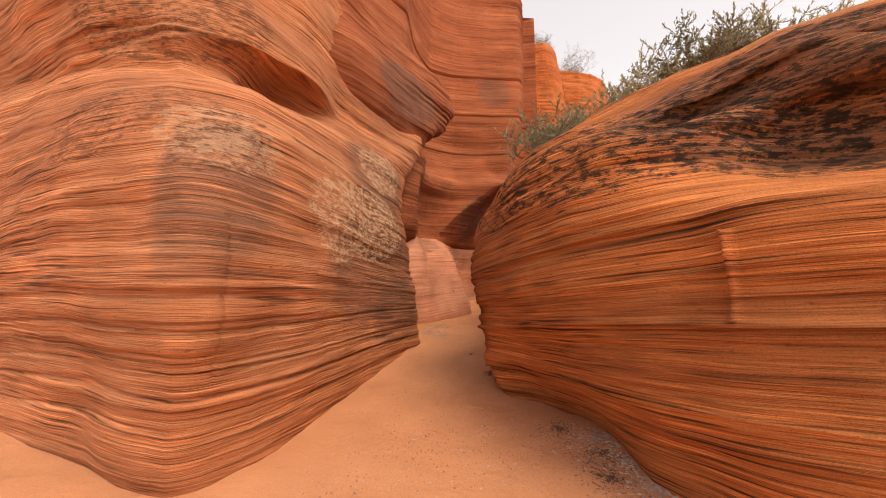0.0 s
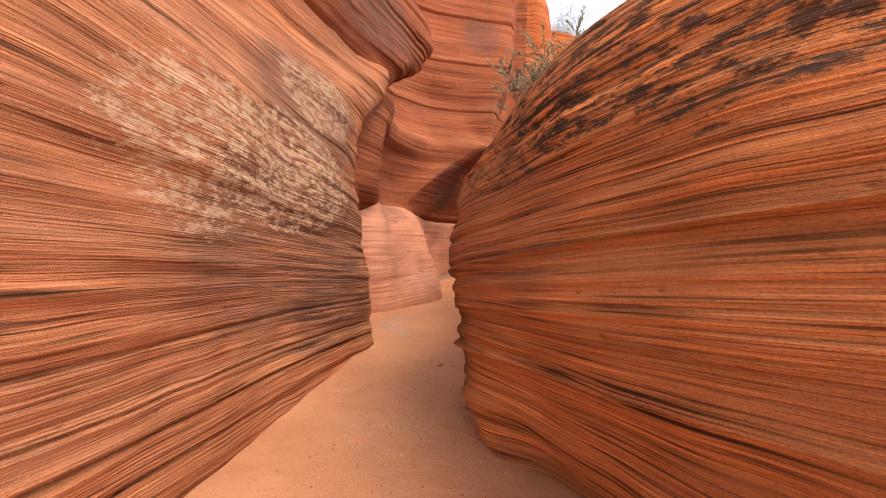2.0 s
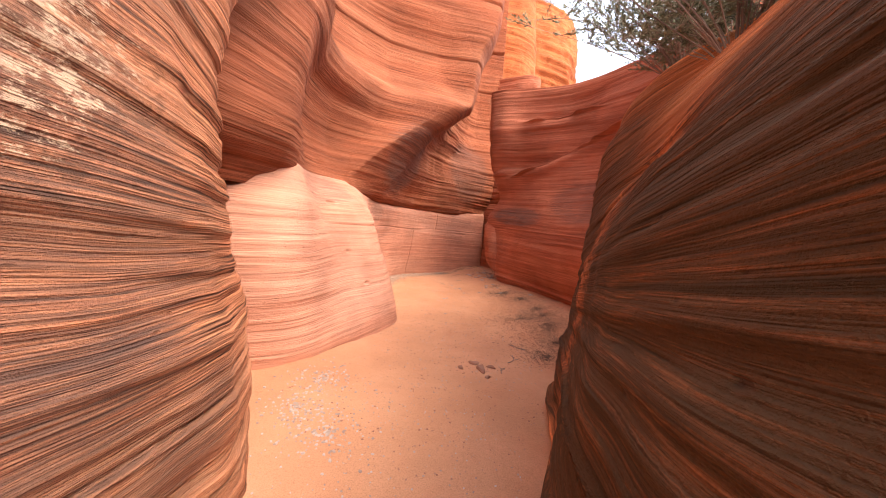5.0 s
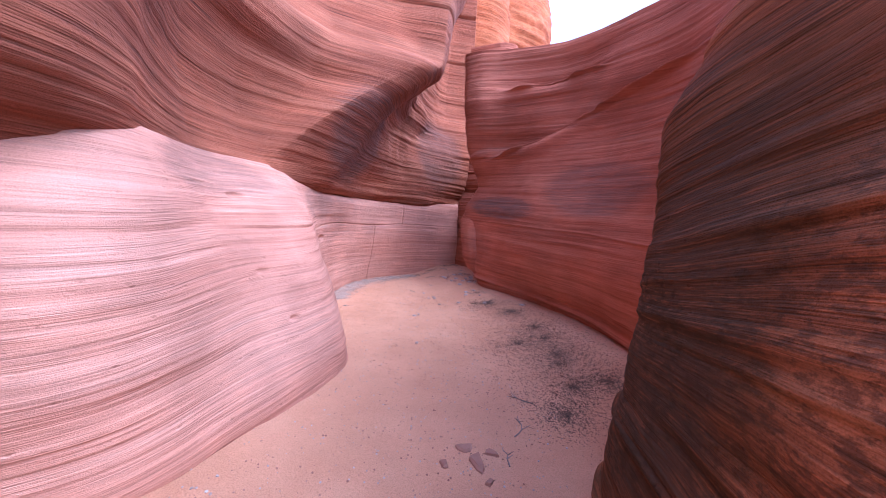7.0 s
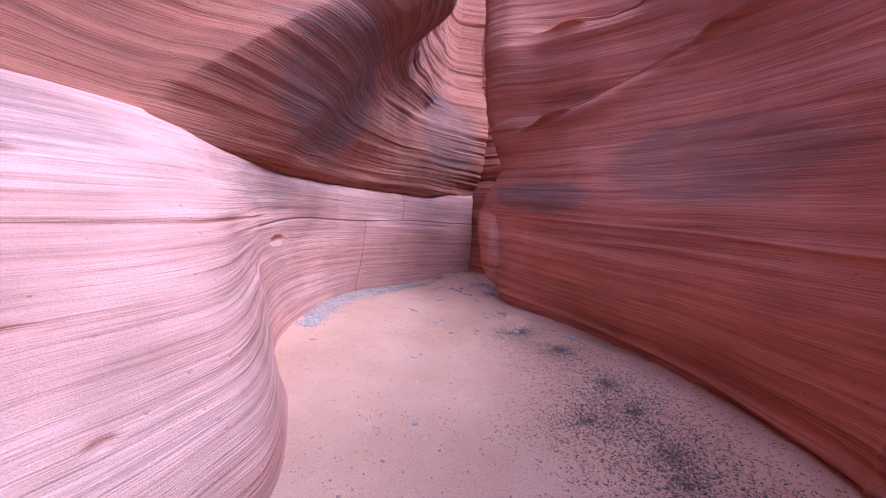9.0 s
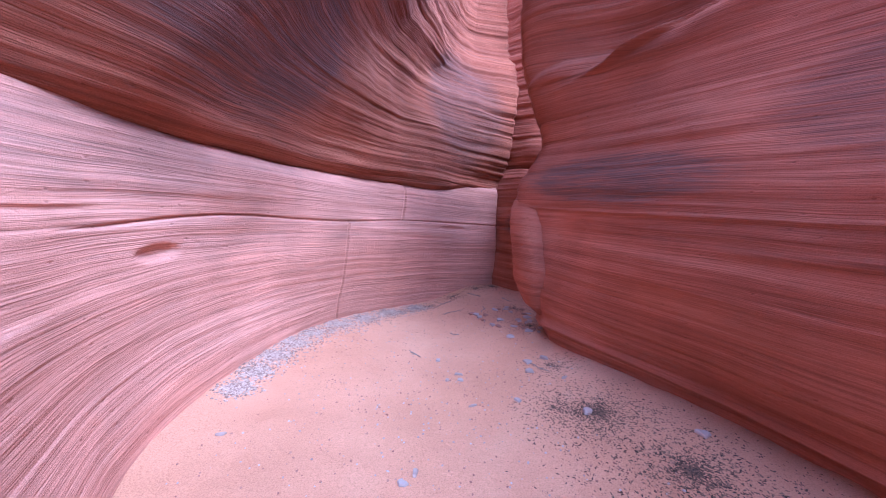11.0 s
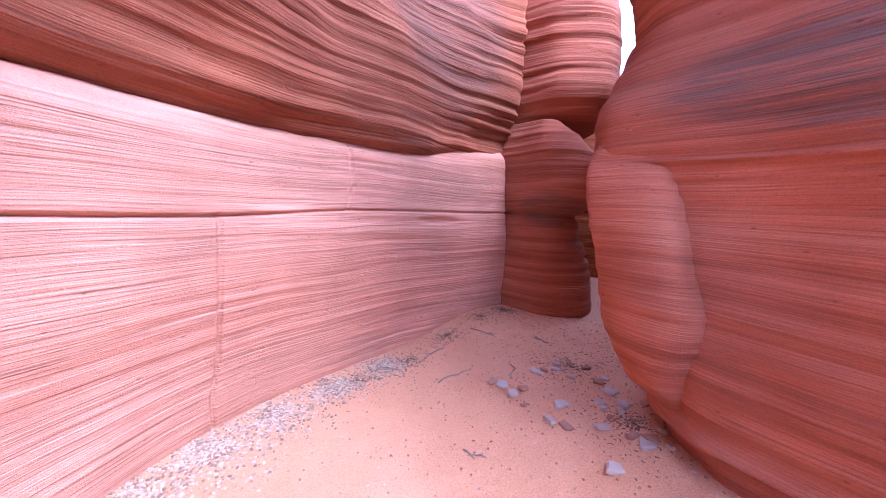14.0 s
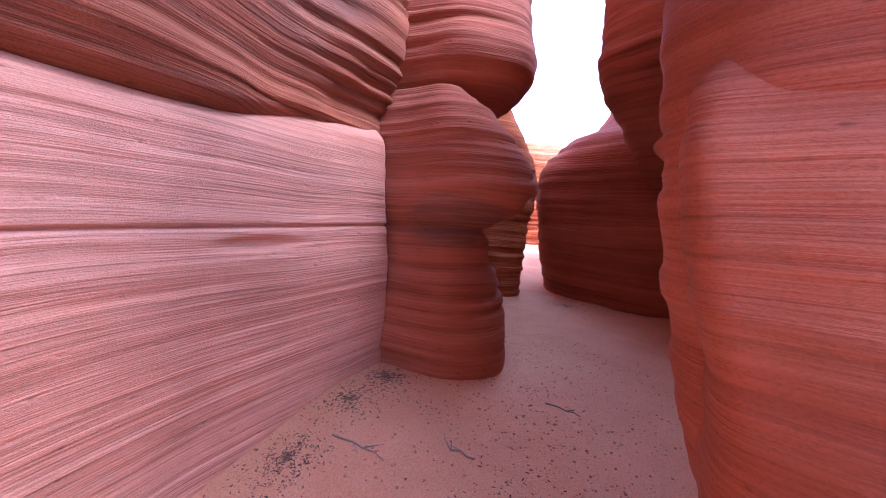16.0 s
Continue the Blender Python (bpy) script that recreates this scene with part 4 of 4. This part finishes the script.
# flat stones on the sand
for k, (sx, sy, size, flat) in enumerate(((1.5, 7.85, 0.1, 0.03), (1.26, 7.87, 0.05, 0.02), (1.62, 7.92, 0.07, 0.02), (1.45, 8.02, 0.08, 0.025), (1.5, 7.68, 0.05, 0.02), (2.02, 7.23, 0.11, 0.03), (0.58, 4.59, 0.07, 0.045), (0.42, 5.52, 0.06, 0.015))):
    lay_stone(sx, sy, size, flat, 100 + k, red_stone, "flat reddish slab of sandstone lying on the sand", "flat stones on the floor")
for k, (sx, sy, size, flat) in enumerate(((0.79, 11.54, 0.035, 0.015), (1.84, 11.09, 0.045, 0.02), (2.4, 12.1, 0.035, 0.015), (2.38, 11.71, 0.04, 0.015), (2.72, 11.68, 0.035, 0.015), (2.98, 12.02, 0.045, 0.02), (3.15, 11.8, 0.05, 0.02), (3.05, 11.34, 0.05, 0.02), (3.5, 10.9, 0.06, 0.02), (2.42, 12.21, 0.05, 0.015), (3.02, 12.16, 0.06, 0.015), (2.3, 12.52, 0.035, 0.015), (2.29, 12.1, 0.03, 0.015), (3.18, 12.15, 0.05, 0.02), (1.78, 11.02, 0.035, 0.015), (1.55, 9.92, 0.035, 0.015))):
    lay_stone(sx, sy, size, flat, 200 + k, pale_stone, "small pale flat stone on the pink sand", "pale stones on the floor")
for k in range(34):
    rng = random.Random(900 + k)
    lay_stone(3.35 + rng.uniform(-0.35, 0.25), 13.05 + rng.uniform(-0.4, 0.6), rng.uniform(0.02, 0.07), rng.uniform(0.01, 0.02), 300 + k, pale_stone if k % 3 else red_stone, "small flat stone among dark litter by the rock foot", "stones by the rock foot")

# litter and grit
chips("gravel", [(0.72, 12.1, 0.12), (0.78, 12.4, 0.15), (0.86, 12.7, 0.18), (0.96, 13.0, 0.22), (1.1, 13.3, 0.28), (1.35, 13.6, 0.3), (1.65, 13.85, 0.28), (2.0, 14.1, 0.24), (2.4, 14.35, 0.2)], 15000, 0.0065, 0.6, 1.3, grey_grit, "pale grey gravel washed against the wall", 11)
chips("gravel", [(-0.25, 7.0, 0.35), (-0.1, 7.5, 0.35), (0.0, 6.7, 0.3), (1.3, 2.6, 0.25), (1.25, 2.95, 0.25), (1.35, 2.3, 0.2)], 1600, 0.008, 0.6, 1.3, pale_stone, "scattered pale gravel at the foot of the rock", 12)
chips("bark_litter", [(3.0, 9.2, 0.6), (3.2, 10.0, 0.6), (2.8, 8.6, 0.5), (3.2, 10.7, 0.5), (2.5, 8.3, 0.4), (2.8, 9.7, 0.6), (3.1, 8.5, 0.4), (3.1, 11.3, 0.4), (2.9, 9.0, 0.8), (3.1, 9.6, 0.7)], 34000, 0.0034, 0.35, 2.6, bark, "dark bark and leaf litter drifted against the rock", 13)
chips("bark_litter", [(1.2, 2.7, 0.25), (1.0, 3.1, 0.2), (1.1, 2.4, 0.2), (3.4, 12.9, 0.3), (3.5, 13.5, 0.35), (2.6, 14.35, 0.22), (3.0, 14.55, 0.22), (3.4, 14.7, 0.22), (3.7, 14.8, 0.2), (2.9, 11.5, 0.35), (3.2, 12.0, 0.3), (6.7, 15.3, 0.4), (2.2, 14.2, 0.2)], 9000, 0.0032, 0.35, 2.8, bark, "dark plant litter strewn on the sand", 14)
chips("grit", [(0.2, 3.4, 1.0), (0.2, 5.0, 0.8), (0.7, 7.3, 1.1), (1.6, 9.0, 1.2), (2.0, 11.0, 1.4), (2.2, 12.8, 1.3), (3.5, 13.9, 1.0), (4.6, 14.2, 1.0), (0.2, 2.2, 1.0)], 7000, 0.005, 0.7, 1.2, red_stone, "fine grit scattered over the sand", 15, True)
chips("grit", [(1.2, 8.4, 1.2), (1.8, 10.6, 1.3), (2.1, 12.4, 1.3), (0.3, 4.6, 0.8), (0.4, 6.6, 0.9), (0.0, 2.6, 0.9)], 2500, 0.005, 0.7, 1.2, pale_stone, "pale fine grit scattered over the sand", 16, True)
for k, (tx, ty, length) in enumerate(((2.15, 12.6, 0.16), (2.9, 14.35, 0.3), (3.2, 14.5, 0.35), (2.5, 14.1, 0.3), (2.7, 13.9, 0.25), (1.9, 8.1, 0.3), (2.3, 8.5, 0.25), (1.15, 2.75, 0.3), (3.0, 12.2, 0.3), (2.6, 13.2, 0.14), (3.1, 13.6, 0.2), (1.7, 7.8, 0.2), (3.6, 13.9, 0.2), (4.3, 14.0, 0.2))):
    twig(tx, ty, length, 400 + k, 0.006)
